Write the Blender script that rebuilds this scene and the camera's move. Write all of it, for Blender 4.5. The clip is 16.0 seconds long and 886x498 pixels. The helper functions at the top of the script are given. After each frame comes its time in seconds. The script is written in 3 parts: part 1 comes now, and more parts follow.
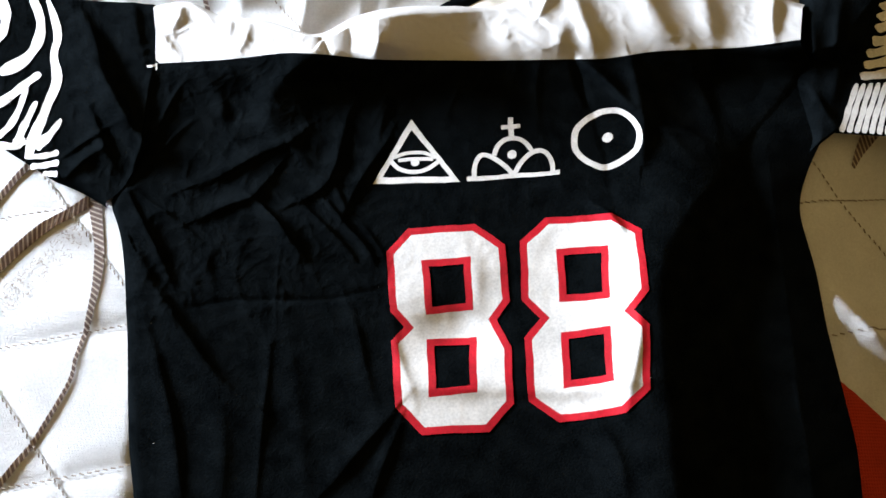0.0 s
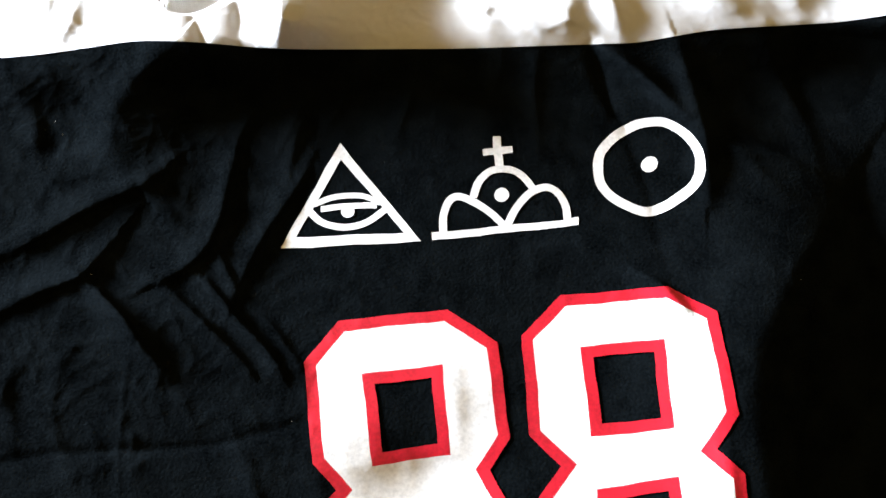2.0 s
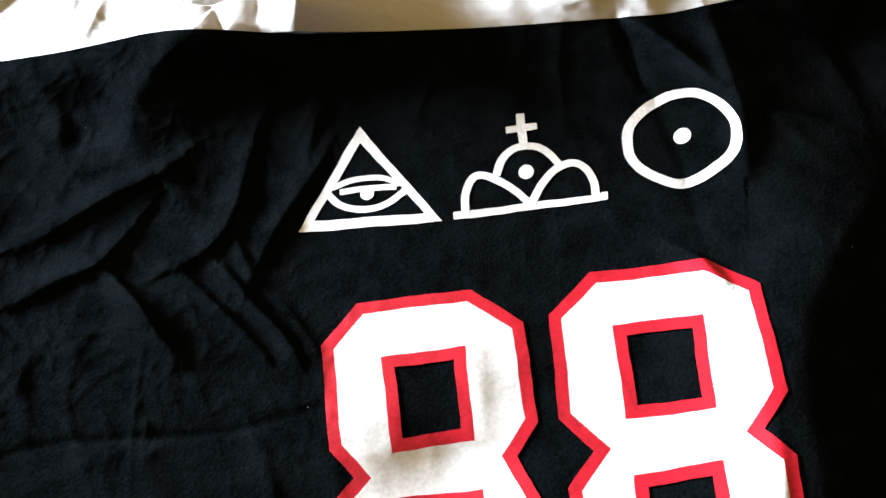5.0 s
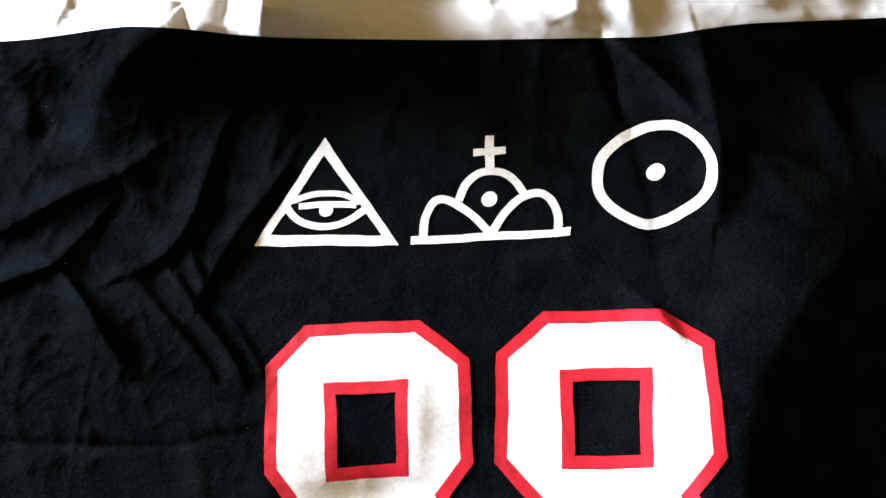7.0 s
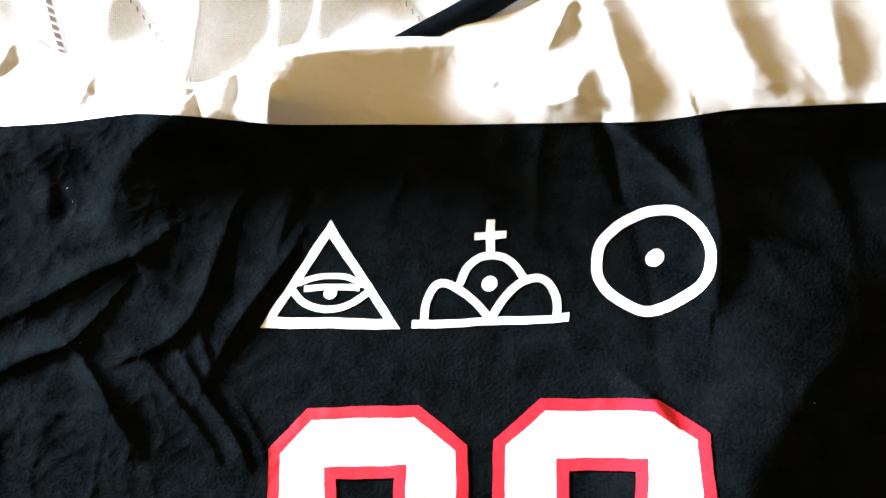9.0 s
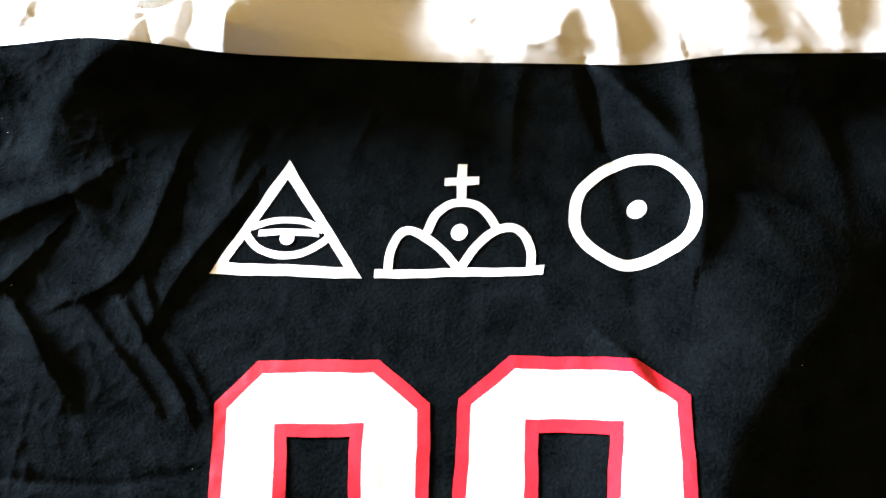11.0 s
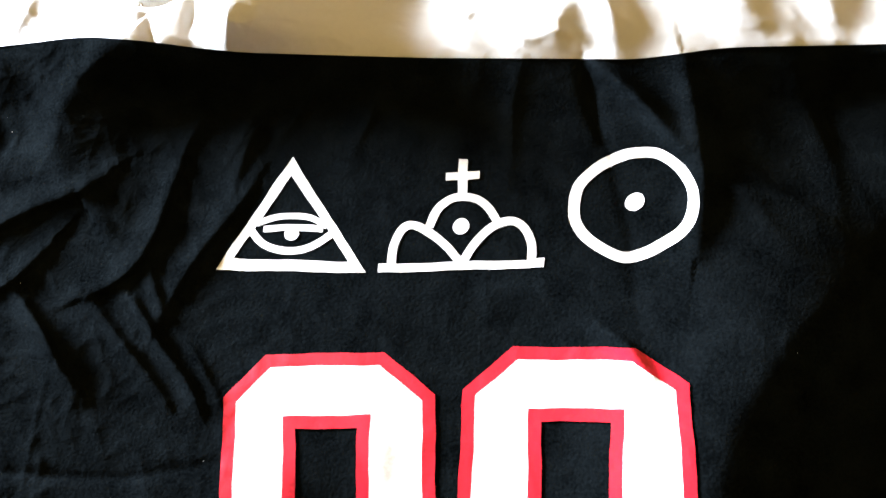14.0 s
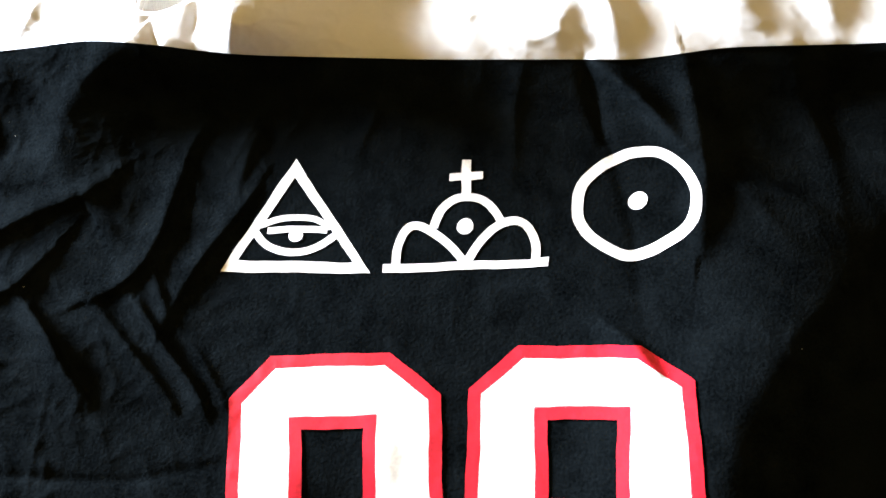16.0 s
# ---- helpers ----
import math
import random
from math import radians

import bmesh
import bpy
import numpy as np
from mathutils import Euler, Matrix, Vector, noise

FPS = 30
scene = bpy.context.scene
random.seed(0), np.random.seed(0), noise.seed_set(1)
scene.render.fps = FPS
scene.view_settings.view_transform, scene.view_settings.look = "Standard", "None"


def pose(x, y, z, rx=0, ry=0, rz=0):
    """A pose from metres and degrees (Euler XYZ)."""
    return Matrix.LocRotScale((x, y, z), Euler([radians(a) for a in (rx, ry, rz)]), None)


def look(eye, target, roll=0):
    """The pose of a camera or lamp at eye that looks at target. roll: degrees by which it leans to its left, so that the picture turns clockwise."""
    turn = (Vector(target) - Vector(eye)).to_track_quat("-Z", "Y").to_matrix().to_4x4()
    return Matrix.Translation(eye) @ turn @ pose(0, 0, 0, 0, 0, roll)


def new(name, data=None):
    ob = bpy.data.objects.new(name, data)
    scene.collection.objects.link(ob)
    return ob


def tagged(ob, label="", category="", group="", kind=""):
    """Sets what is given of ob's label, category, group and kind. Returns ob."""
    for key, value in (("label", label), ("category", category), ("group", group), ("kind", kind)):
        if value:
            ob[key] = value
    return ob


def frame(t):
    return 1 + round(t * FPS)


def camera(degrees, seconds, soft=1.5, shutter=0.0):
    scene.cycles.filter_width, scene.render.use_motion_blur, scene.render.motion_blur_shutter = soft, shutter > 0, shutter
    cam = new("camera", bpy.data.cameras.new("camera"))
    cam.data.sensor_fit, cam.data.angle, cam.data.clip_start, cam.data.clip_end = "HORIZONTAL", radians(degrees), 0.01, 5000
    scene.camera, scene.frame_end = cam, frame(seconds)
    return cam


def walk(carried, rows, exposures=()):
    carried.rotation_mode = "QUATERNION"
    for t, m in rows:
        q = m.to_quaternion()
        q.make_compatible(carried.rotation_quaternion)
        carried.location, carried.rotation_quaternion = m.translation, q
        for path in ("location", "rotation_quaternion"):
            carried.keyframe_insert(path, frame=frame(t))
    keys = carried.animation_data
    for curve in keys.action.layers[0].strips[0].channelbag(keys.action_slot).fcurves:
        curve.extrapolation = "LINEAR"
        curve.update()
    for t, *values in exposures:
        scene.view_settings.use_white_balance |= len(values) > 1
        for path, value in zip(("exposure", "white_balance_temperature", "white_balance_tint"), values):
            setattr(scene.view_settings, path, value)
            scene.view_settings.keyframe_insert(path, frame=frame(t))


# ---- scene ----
cam = camera(55.0, 16.0, 1.6)
PATH = [
    (0, (0.0051, -0.2712, 0.6864), (-0.0136, -0.1245, 0.2087), -8.40),
    (0.5, (-0.0113, -0.2470, 0.6289), (-0.0203, -0.0772, 0.1587), -4.69),
    (1, (-0.0003, -0.1919, 0.5665), (-0.0149, -0.0234, 0.0960), -7.74),
    (1.5, (-0.0050, -0.1702, 0.4737), (-0.0043, -0.0040, 0.0022), -1.67),
    (2, (-0.0044, -0.1476, 0.4353), (0.0063, 0.0077, -0.0398), 0.47),
    (2.5, (-0.0004, -0.1588, 0.4254), (-0.0158, 0.0042, -0.0470), -7.79),
    (3, (0.0124, -0.1369, 0.4304), (-0.0143, 0.0063, -0.0479), -11.94),
    (3.5, (0.0207, -0.1505, 0.4227), (-0.0087, 0.0135, -0.0487), -12.79),
    (4, (0.0159, -0.1820, 0.3963), (-0.0151, 0.0237, -0.0584), -11.98),
    (4.5, (0.0150, -0.1814, 0.4021), (-0.0092, 0.0152, -0.0570), -11.60),
    (6.8, (0.0486, -0.1542, 0.4032), (0.0109, 0.0202, -0.0639), -12.10),
    (7, (0.0606, -0.1318, 0.4054), (0.0088, 0.0194, -0.0683), -18.52),
    (7.5, (0.0594, -0.1264, 0.4060), (0.0042, 0.0249, -0.0674), -18.77),
    (8, (0.0594, -0.1241, 0.4012), (0.0042, 0.0278, -0.0719), -18.82),
    (8.5, (0.0789, -0.1108, 0.4127), (0.0038, 0.0519, -0.0540), -23.90),
    (8.7, (0.0823, -0.1017, 0.4196), (0.0058, 0.0602, -0.0472), -24.43),
    (10.8, (0.0840, -0.1128, 0.3969), (0.0238, 0.0490, -0.0723), -18.83),
    (11, (0.0792, -0.1091, 0.3840), (0.0211, 0.0441, -0.0884), -18.43),
    (11.5, (0.0803, -0.1000, 0.3665), (0.0180, 0.0415, -0.1090), -20.39),
    (12, (0.0856, -0.0936, 0.3588), (0.0280, 0.0409, -0.1193), -20.67),
    (12.5, (0.0977, -0.0892, 0.3659), (0.0418, 0.0476, -0.1117), -20.66),
    (13, (0.0913, -0.0949, 0.3801), (0.0412, 0.0458, -0.0971), -18.23),
    (13.5, (0.0798, -0.1045, 0.3884), (0.0247, 0.0398, -0.0871), -19.43),
    (14, (0.0760, -0.1068, 0.3934), (0.0216, 0.0372, -0.0823), -19.07),
    (14.5, (0.0808, -0.1059, 0.3951), (0.0256, 0.0420, -0.0793), -18.89),
    (15, (0.0798, -0.1058, 0.3975), (0.0246, 0.0440, -0.0763), -18.77),
    (15.5, (0.0774, -0.1032, 0.3962), (0.0262, 0.0480, -0.0776), -16.96),
    (16, (0.0708, -0.1121, 0.3934), (0.0203, 0.0379, -0.0809), -17.51),
]
walk(cam, [(t, look(eye, target, roll)) for t, eye, target, roll in PATH],
     [(0, -1.36), (0.6, -1.28), (1.2, -1.00), (2.0, -0.72), (3.0, -0.69), (4.5, -0.76), (7.0, -0.79), (7.6, -0.79), (8.2, -0.27), (8.7, -0.07), (11.0, 0.12), (11.6, 0.08), (12.0, -0.40), (12.4, 0.06), (12.8, 0.16), (13.2, 0.14), (13.6, -0.02), (14.0, -0.04), (16.0, -0.09)])

# ---------------------------------------------------------------- light
world = bpy.data.worlds.new("sky")
scene.world = world
world.use_nodes = True
wn = world.node_tree.nodes
sky = wn.new("ShaderNodeTexSky")
sky.sky_type, sky.sun_disc = "NISHITA", False
sky.sun_elevation, sky.sun_rotation = radians(35), radians(200)
wn["Background"].inputs["Strength"].default_value = 0.10
world.node_tree.links.new(sky.outputs["Color"], wn["Background"].inputs["Color"])

WIN_X, WIN_Y0, WIN_Y1, WIN_Z0, WIN_Z1 = -1.93, 0.50, 1.45, 0.22, 0.70
lamp = bpy.data.lights.new("window_daylight", "AREA")
lamp.shape, lamp.size, lamp.size_y = "RECTANGLE", WIN_Z1 - WIN_Z0, WIN_Y1 - WIN_Y0
lamp.energy, lamp.color = 900.0, (0.86, 0.96, 1.12)
lamp_ob = new("window_daylight", lamp)
lamp_ob.matrix_basis = look((WIN_X, (WIN_Y0 + WIN_Y1) / 2, (WIN_Z0 + WIN_Z1) / 2), (0, (WIN_Y0 + WIN_Y1) / 2, (WIN_Z0 + WIN_Z1) / 2 - 0.01), 90)


# ---------------------------------------------------------------- materials
def material(name, color, rough=0.6, spec=0.3, vary=0.12, scale=40.0, bump=0.0, bump_scale=900.0, weave=0.0, sheen=0.0, metal=0.0):
    """Cloth, paint or wood: two scales of tone, and a fine relief of noise and crossed threads."""
    m = bpy.data.materials.new(name)
    m.use_nodes = True
    n, l = m.node_tree.nodes, m.node_tree.links
    b = n["Principled BSDF"]
    b.inputs["Roughness"].default_value = rough
    b.inputs["Specular IOR Level"].default_value = spec
    b.inputs["Metallic"].default_value = metal
    if sheen:
        b.inputs["Sheen Weight"].default_value = sheen
        b.inputs["Sheen Roughness"].default_value = 0.4
    tc = n.new("ShaderNodeTexCoord")
    big, fine = n.new("ShaderNodeTexNoise"), n.new("ShaderNodeTexNoise")
    big.inputs["Scale"].default_value, big.inputs["Detail"].default_value = scale, 5
    fine.inputs["Scale"].default_value, fine.inputs["Detail"].default_value = scale * 14, 3
    add = n.new("ShaderNodeMath")
    add.operation = "ADD"
    for t in (big, fine):
        l.new(tc.outputs["Object"], t.inputs["Vector"])
    l.new(big.outputs["Fac"], add.inputs[0])
    l.new(fine.outputs["Fac"], add.inputs[1])
    ramp = n.new("ShaderNodeMapRange")
    ramp.inputs["From Min"].default_value, ramp.inputs["From Max"].default_value = 0.6, 1.4
    ramp.inputs["To Min"].default_value, ramp.inputs["To Max"].default_value = 1 - vary, 1 + vary
    l.new(add.outputs[0], ramp.inputs["Value"])
    mul = n.new("ShaderNodeVectorMath")
    mul.operation = "SCALE"
    mul.inputs[0].default_value = color
    l.new(ramp.outputs["Result"], mul.inputs["Scale"])
    l.new(mul.outputs["Vector"], b.inputs["Base Color"])
    height = None
    if weave:
        waves = []
        for axis in ("X", "Y"):
            w = n.new("ShaderNodeTexWave")
            w.bands_direction = axis
            w.inputs["Scale"].default_value = weave
            w.inputs["Distortion"].default_value = 0.6
            l.new(tc.outputs["Object"], w.inputs["Vector"])
            waves.append(w)
        mx = n.new("ShaderNodeMath")
        mx.operation = "MAXIMUM"
        l.new(waves[0].outputs["Fac"], mx.inputs[0])
        l.new(waves[1].outputs["Fac"], mx.inputs[1])
        height = mx.outputs[0]
    if bump:
        grain = n.new("ShaderNodeTexNoise")
        grain.inputs["Scale"].default_value, grain.inputs["Detail"].default_value = bump_scale, 4
        l.new(tc.outputs["Object"], grain.inputs["Vector"])
        out = grain.outputs["Fac"]
        if height is not None:
            s = n.new("ShaderNodeMath")
            s.operation = "ADD"
            l.new(height, s.inputs[0])
            l.new(out, s.inputs[1])
            out = s.outputs[0]
        bn = n.new("ShaderNodeBump")
        bn.inputs["Strength"].default_value, bn.inputs["Distance"].default_value = bump, 0.001
        l.new(out, bn.inputs["Height"])
        l.new(bn.outputs["Normal"], b.inputs["Normal"])
    return m


BLACK = material("black_jersey_knit", (0.0027, 0.0036, 0.0041), 0.8, 0.0, 0.85, 55, 0.36, 560)
SATIN = material("white_satin_cloth", (0.50, 0.492, 0.482), 0.42, 0.35, 0.03, 30, 0.12, 1400, 600)
INNER = material("white_cloth_reverse", (0.72, 0.68, 0.62), 0.7, 0.2, 0.05, 30, 0.2, 1400, 600)
PRINT_WHITE = material("white_screen_print", (0.71, 0.70, 0.68), 0.5, 0.3, 0.24, 34, 0.09, 600)
PRINT_RED = material("red_screen_print", (0.47, 0.006, 0.020), 0.40, 0.40, 0.34, 45, 0.16, 260)
SPREAD = material("off_white_jacquard", (0.67, 0.675, 0.68), 0.75, 0.2, 0.12, 30, 0.55, 330, 260)
BRAID_DARK = material("brown_braid_thread", (0.20, 0.145, 0.125), 0.75, 0.2, 0.25, 80, 0.4, 900)
BRAID_PALE = material("cream_braid_thread", (0.70, 0.64, 0.56), 0.75, 0.2, 0.1, 80, 0.4, 900)
THREAD = material("grey_brown_stitch_thread", (0.30, 0.25, 0.20), 0.8, 0.15, 0.3, 120, 0.3, 900)
ORANGE = material("orange_red_blanket", (0.38, 0.028, 0.006), 0.85, 0.15, 0.15, 40, 0.6, 300, 120)
# wall and ceiling tints are set dark ochre to warm the bounced fill light
WALL = material("ochre_wall_paint", (0.170, 0.105, 0.031), 0.8, 0.2, 0.05, 3, 0.15, 120)
CEIL = material("ochre_ceiling_paint", (0.22, 0.142, 0.045), 0.85, 0.2, 0.03, 3, 0.1, 120)
FLOOR = material("brown_floor_boards", (0.08, 0.05, 0.028), 0.5, 0.3, 0.2, 4, 0.2, 60)
WOOD = material("dark_bed_wood", (0.14, 0.075, 0.04), 0.45, 0.35, 0.25, 8, 0.2, 90)
TICKING = material("mattress_ticking", (0.66, 0.63, 0.57), 0.8, 0.2, 0.05, 20, 0.3, 300)
FRAME = material("white_window_paint", (0.78, 0.77, 0.74), 0.4, 0.4, 0.03, 6, 0.1, 90)


# ---------------------------------------------------------------- building helpers
def part(name, bm, mat, parent=None, label=""):
    me = bpy.data.meshes.new(name)
    bm.to_mesh(me)
    bm.free()
    for m in mat if isinstance(mat, (list, tuple)) else (mat,):
        me.materials.append(m)
    ob = new(name, me)
    if parent is not None:
        ob.parent = parent
    if label:
        ob["label"] = label
    return ob


def smooth(ob):
    ob.data.polygons.foreach_set("use_smooth", [True] * len(ob.data.polygons))
    return ob


def box(bm, x0, x1, y0, y1, z0, z1, bevel=0.0):
    g = bmesh.ops.create_cube(bm, size=1, matrix=Matrix.Translation(((x0 + x1) / 2, (y0 + y1) / 2, (z0 + z1) / 2)) @ Matrix.Diagonal((x1 - x0, y1 - y0, z1 - z0, 1)))
    if bevel:
        edges = list({e for v in g["verts"] for e in v.link_edges})
        bmesh.ops.bevel(bm, geom=edges, offset=bevel, segments=3, affect="EDGES", profile=0.5)
    return bm


def grid_part(name, X, Y, Z, mat, parent=None, label=""):
    """A sheet from three arrays of one shape."""
    r, c = X.shape
    verts = np.stack([X.ravel(), Y.ravel(), Z.ravel()], 1)
    i = np.arange(r * c).reshape(r, c)
    faces = np.stack([i[:-1, :-1], i[:-1, 1:], i[1:, 1:], i[1:, :-1]], -1).reshape(-1, 4)
    me = bpy.data.meshes.new(name)
    me.from_pydata(verts.tolist(), [], faces.tolist())
    me.materials.append(mat)
    ob = new(name, me)
    if me.polygons and me.polygons[len(me.polygons) // 2].normal.z < 0:
        me.flip_normals()
    if parent is not None:
        ob.parent = parent
    if label:
        ob["label"] = label
    return smooth(ob)


def curve_x(points):
    """Rows of (y, x): x as a smooth function of y (or the reverse)."""
    p = np.array(points, float)

    def f(v):
        fine = np.linspace(p[0, 0], p[-1, 0], 400)
        w = np.interp(fine, p[:, 0], p[:, 1])
        k = np.hanning(31)
        w = np.convolve(np.pad(w, 15, mode="reflect", reflect_type="odd"), k / k.sum(), "valid")
        return np.interp(v, fine, w)

    return f


def spline(points, steps=10, closed=False):
    """A Catmull-Rom line through the points."""
    p = [np.array(q, float) for q in points]
    out = []
    n = len(p)
    for i in range(n if closed else n - 1):
        if closed:
            a, b, c, d = p[i - 1], p[i], p[(i + 1) % n], p[(i + 2) % n]
        else:
            a, b, c, d = p[max(i - 1, 0)], p[i], p[i + 1], p[min(i + 2, n - 1)]
        for k in range(steps):
            t = k / steps
            out.append(0.5 * (2 * b + (c - a) * t + (2 * a - 5 * b + 4 * c - d) * t**2 + (3 * b - a - 3 * c + d) * t**3))
    if not closed:
        out.append(p[-1])
    return np.array(out)


def stroke(bm, points, w, closed=False, w1=None):
    p = np.array(points, float)
    n = len(p)
    d = np.roll(p, -1, 0) - np.roll(p, 1, 0) if closed else np.gradient(p, axis=0)
    d /= np.linalg.norm(d, axis=1)[:, None] + 1e-12
    nn = np.stack([-d[:, 1], d[:, 0]], 1)
    ww = (np.linspace(w, w if w1 is None else w1, n) / 2)[:, None] if np.isscalar(w) else np.array(w)[:, None] / 2
    a, b = p + nn * ww, p - nn * ww
    va = [bm.verts.new((x, y, 0)) for x, y in a]
    vb = [bm.verts.new((x, y, 0)) for x, y in b]
    for i in range(n if closed else n - 1):
        j = (i + 1) % n
        bm.faces.new((va[i], va[j], vb[j], vb[i]))
    return bm


# ---------------------------------------------------------------- relief of the cloth
BED_Z = -0.016


def toward_eye(X, Y, Z):
    """Slides raised points along their ray to a mean camera eye, (0.04, -0.12, 0.42)."""
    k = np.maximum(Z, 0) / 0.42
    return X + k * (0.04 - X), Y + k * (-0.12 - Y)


def folds(X, Y, rows):
    """Sum of long soft folds: ends, half width, height."""
    Z = np.zeros_like(X)
    for ax, ay, bx, by, w, a, *more in rows:
        dx, dy = bx - ax, by - ay
        L = math.hypot(dx, dy)
        t = ((X - ax) * dx + (Y - ay) * dy) / L**2
        d = ((X - ax) * dy - (Y - ay) * dx) / L
        over = np.maximum(np.maximum(-t, t - 1), 0) * L
        d = d + 0.16 * w * np.sin(t * 4 + ax * 50)
        wide = np.where(d < 0, w * more[0], w) if more else w
        Z += a * (1 + (d / wide) ** 2) ** -1.6 * np.exp(-((over / (2.0 * w)) ** 2)) * (0.5 + 0.5 * np.sin(np.pi * np.clip(t, 0, 1)))
    return Z


def ridges(X, Y, rows):
    """Creases that bend: points along the crest, half width, height, and how much narrower the side to the left of the way is."""
    Z = np.zeros_like(X)
    for pts, w, a, ratio in rows:
        line = spline(pts, 4)
        seg = np.diff(line, axis=0)
        run = np.concatenate([[0], np.cumsum(np.hypot(seg[:, 0], seg[:, 1]))])
        lo, hi = line.min(0) - 6 * w * max(1, ratio), line.max(0) + 6 * w * max(1, ratio)
        near = (X > lo[0]) & (X < hi[0]) & (Y > lo[1]) & (Y < hi[1])
        if not near.any():
            continue
        x, y = X[near], Y[near]
        best, side, along = np.full(x.shape, 1e9), np.zeros(x.shape), np.zeros(x.shape)
        for (px, py), (dx, dy), r0 in zip(line[:-1], seg, run):
            L = math.hypot(dx, dy)
            t = np.clip(((x - px) * dx + (y - py) * dy) / L**2, 0, 1)
            ex, ey = x - px - t * dx, y - py - t * dy
            d = np.hypot(ex, ey)
            closer = d < best
            best = np.where(closer, d, best)
            side = np.where(closer, ex * dy - ey * dx, side)
            along = np.where(closer, r0 + t * L, along)
        wide = np.where(side < 0, w * ratio, w)
        q = along / run[-1]
        Z[near] += a * (1 + (best / wide) ** 2) ** -1.6 * (0.25 + 0.75 * np.sin(np.pi * np.clip(0.08 + 0.84 * q, 0, 1)))
    return Z


LEFT_RIDGES = [
    ([(-0.150, 0.128), (-0.168, 0.105), (-0.1775, 0.085), (-0.174, 0.064), (-0.165, 0.048)], 0.016, 0.0105, 2.4),
    ([(-0.147, 0.051), (-0.1610, 0.0415), (-0.1820, 0.0330), (-0.2002, 0.0230), (-0.2170, 0.0130), (-0.235, 0.005)], 0.012, 0.0052, 0.42),
    ([(-0.170, 0.014), (-0.1754, 0.0076), (-0.1895, -0.0085), (-0.2111, -0.0166), (-0.2346, -0.0284)], 0.011, 0.0046, 0.32),
    ([(-0.107, 0.056), (-0.1125, 0.034), (-0.1155, 0.0190), (-0.1230, 0.0030), (-0.1330, -0.007), (-0.1475, -0.0150)], 0.010, 0.0041, 0.28),
    ([(-0.066, 0.048), (-0.0745, 0.033), (-0.0880, 0.013), (-0.0970, -0.003), (-0.1035, -0.018), (-0.1070, -0.0285)], 0.009, 0.0029, 0.26),
    ([(-0.186, -0.0115), (-0.1740, -0.0235), (-0.1642, -0.0347), (-0.1520, -0.0520), (-0.1430, -0.0610)], 0.0065, 0.0066, 0.34),
    ([(-0.1465, -0.0140), (-0.1340, -0.0270), (-0.1215, -0.0400), (-0.1090, -0.0525), (-0.0980, -0.0650)], 0.008, 0.0040, 0.34),
    ([(-0.1225, -0.0150), (-0.1130, -0.0270), (-0.1058, -0.0370), (-0.0898, -0.0542), (-0.0810, -0.0680)], 0.0055, 0.0046, 0.40),
    ([(-0.1170, 0.0030), (-0.1120, -0.0080), (-0.1058, -0.0208)], 0.005, 0.0022, 0.45),
    ([(-0.0925, -0.0355), (-0.0840, -0.0460), (-0.0719, -0.0647)], 0.006, 0.0020, 0.40),
    ([(-0.233, -0.1065), (-0.2156, -0.1030), (-0.1988, -0.1010), (-0.1609, -0.1012), (-0.1177, -0.1015), (-0.0889, -0.0963), (-0.070, -0.0925)], 0.0035, -0.0015, 1.0),
    ([(-0.1600, -0.043), (-0.1622, -0.079), (-0.1624, -0.128)], 0.002, 0.0006, 1.0),
    ([(-0.2300, -0.060), (-0.2200, -0.076), (-0.2150, -0.094)], 0.007, 0.0010, 0.5),
    ([(-0.1950, -0.060), (-0.1980, -0.078), (-0.1930, -0.094)], 0.006, 0.0008, 0.5),
    ([(-0.1350, -0.070), (-0.1300, -0.082), (-0.1240, -0.094)], 0.006, 0.0008, 0.5),
]
LOW_RIDGES = [
    ([(-0.285, -0.060), (-0.2720, -0.086), (-0.2400, -0.1300), (-0.2050, -0.1730), (-0.1750, -0.1920)], 0.022, 0.0075, 0.40),
    ([(-0.278, -0.110), (-0.2600, -0.155), (-0.2420, -0.210), (-0.2300, -0.275)], 0.012, 0.0045, 0.6),
    ([(-0.1655, -0.130), (-0.1665, -0.165), (-0.1691, -0.199), (-0.1714, -0.265)], 0.005, 0.0016, 0.6),
    ([(-0.0640, -0.197), (-0.0879, -0.223), (-0.1150, -0.254)], 0.012, 0.0040, 0.35),
    ([(-0.0580, -0.205), (-0.0720, -0.238), (-0.0820, -0.268)], 0.010, 0.0030, 0.40),
    ([(0.0960, -0.205), (0.1120, -0.235), (0.1170, -0.270)], 0.016, 0.0040, 0.50),
    ([(-0.205, -0.190), (-0.2000, -0.225), (-0.2010, -0.270)], 0.014, 0.0026, 0.6),
]
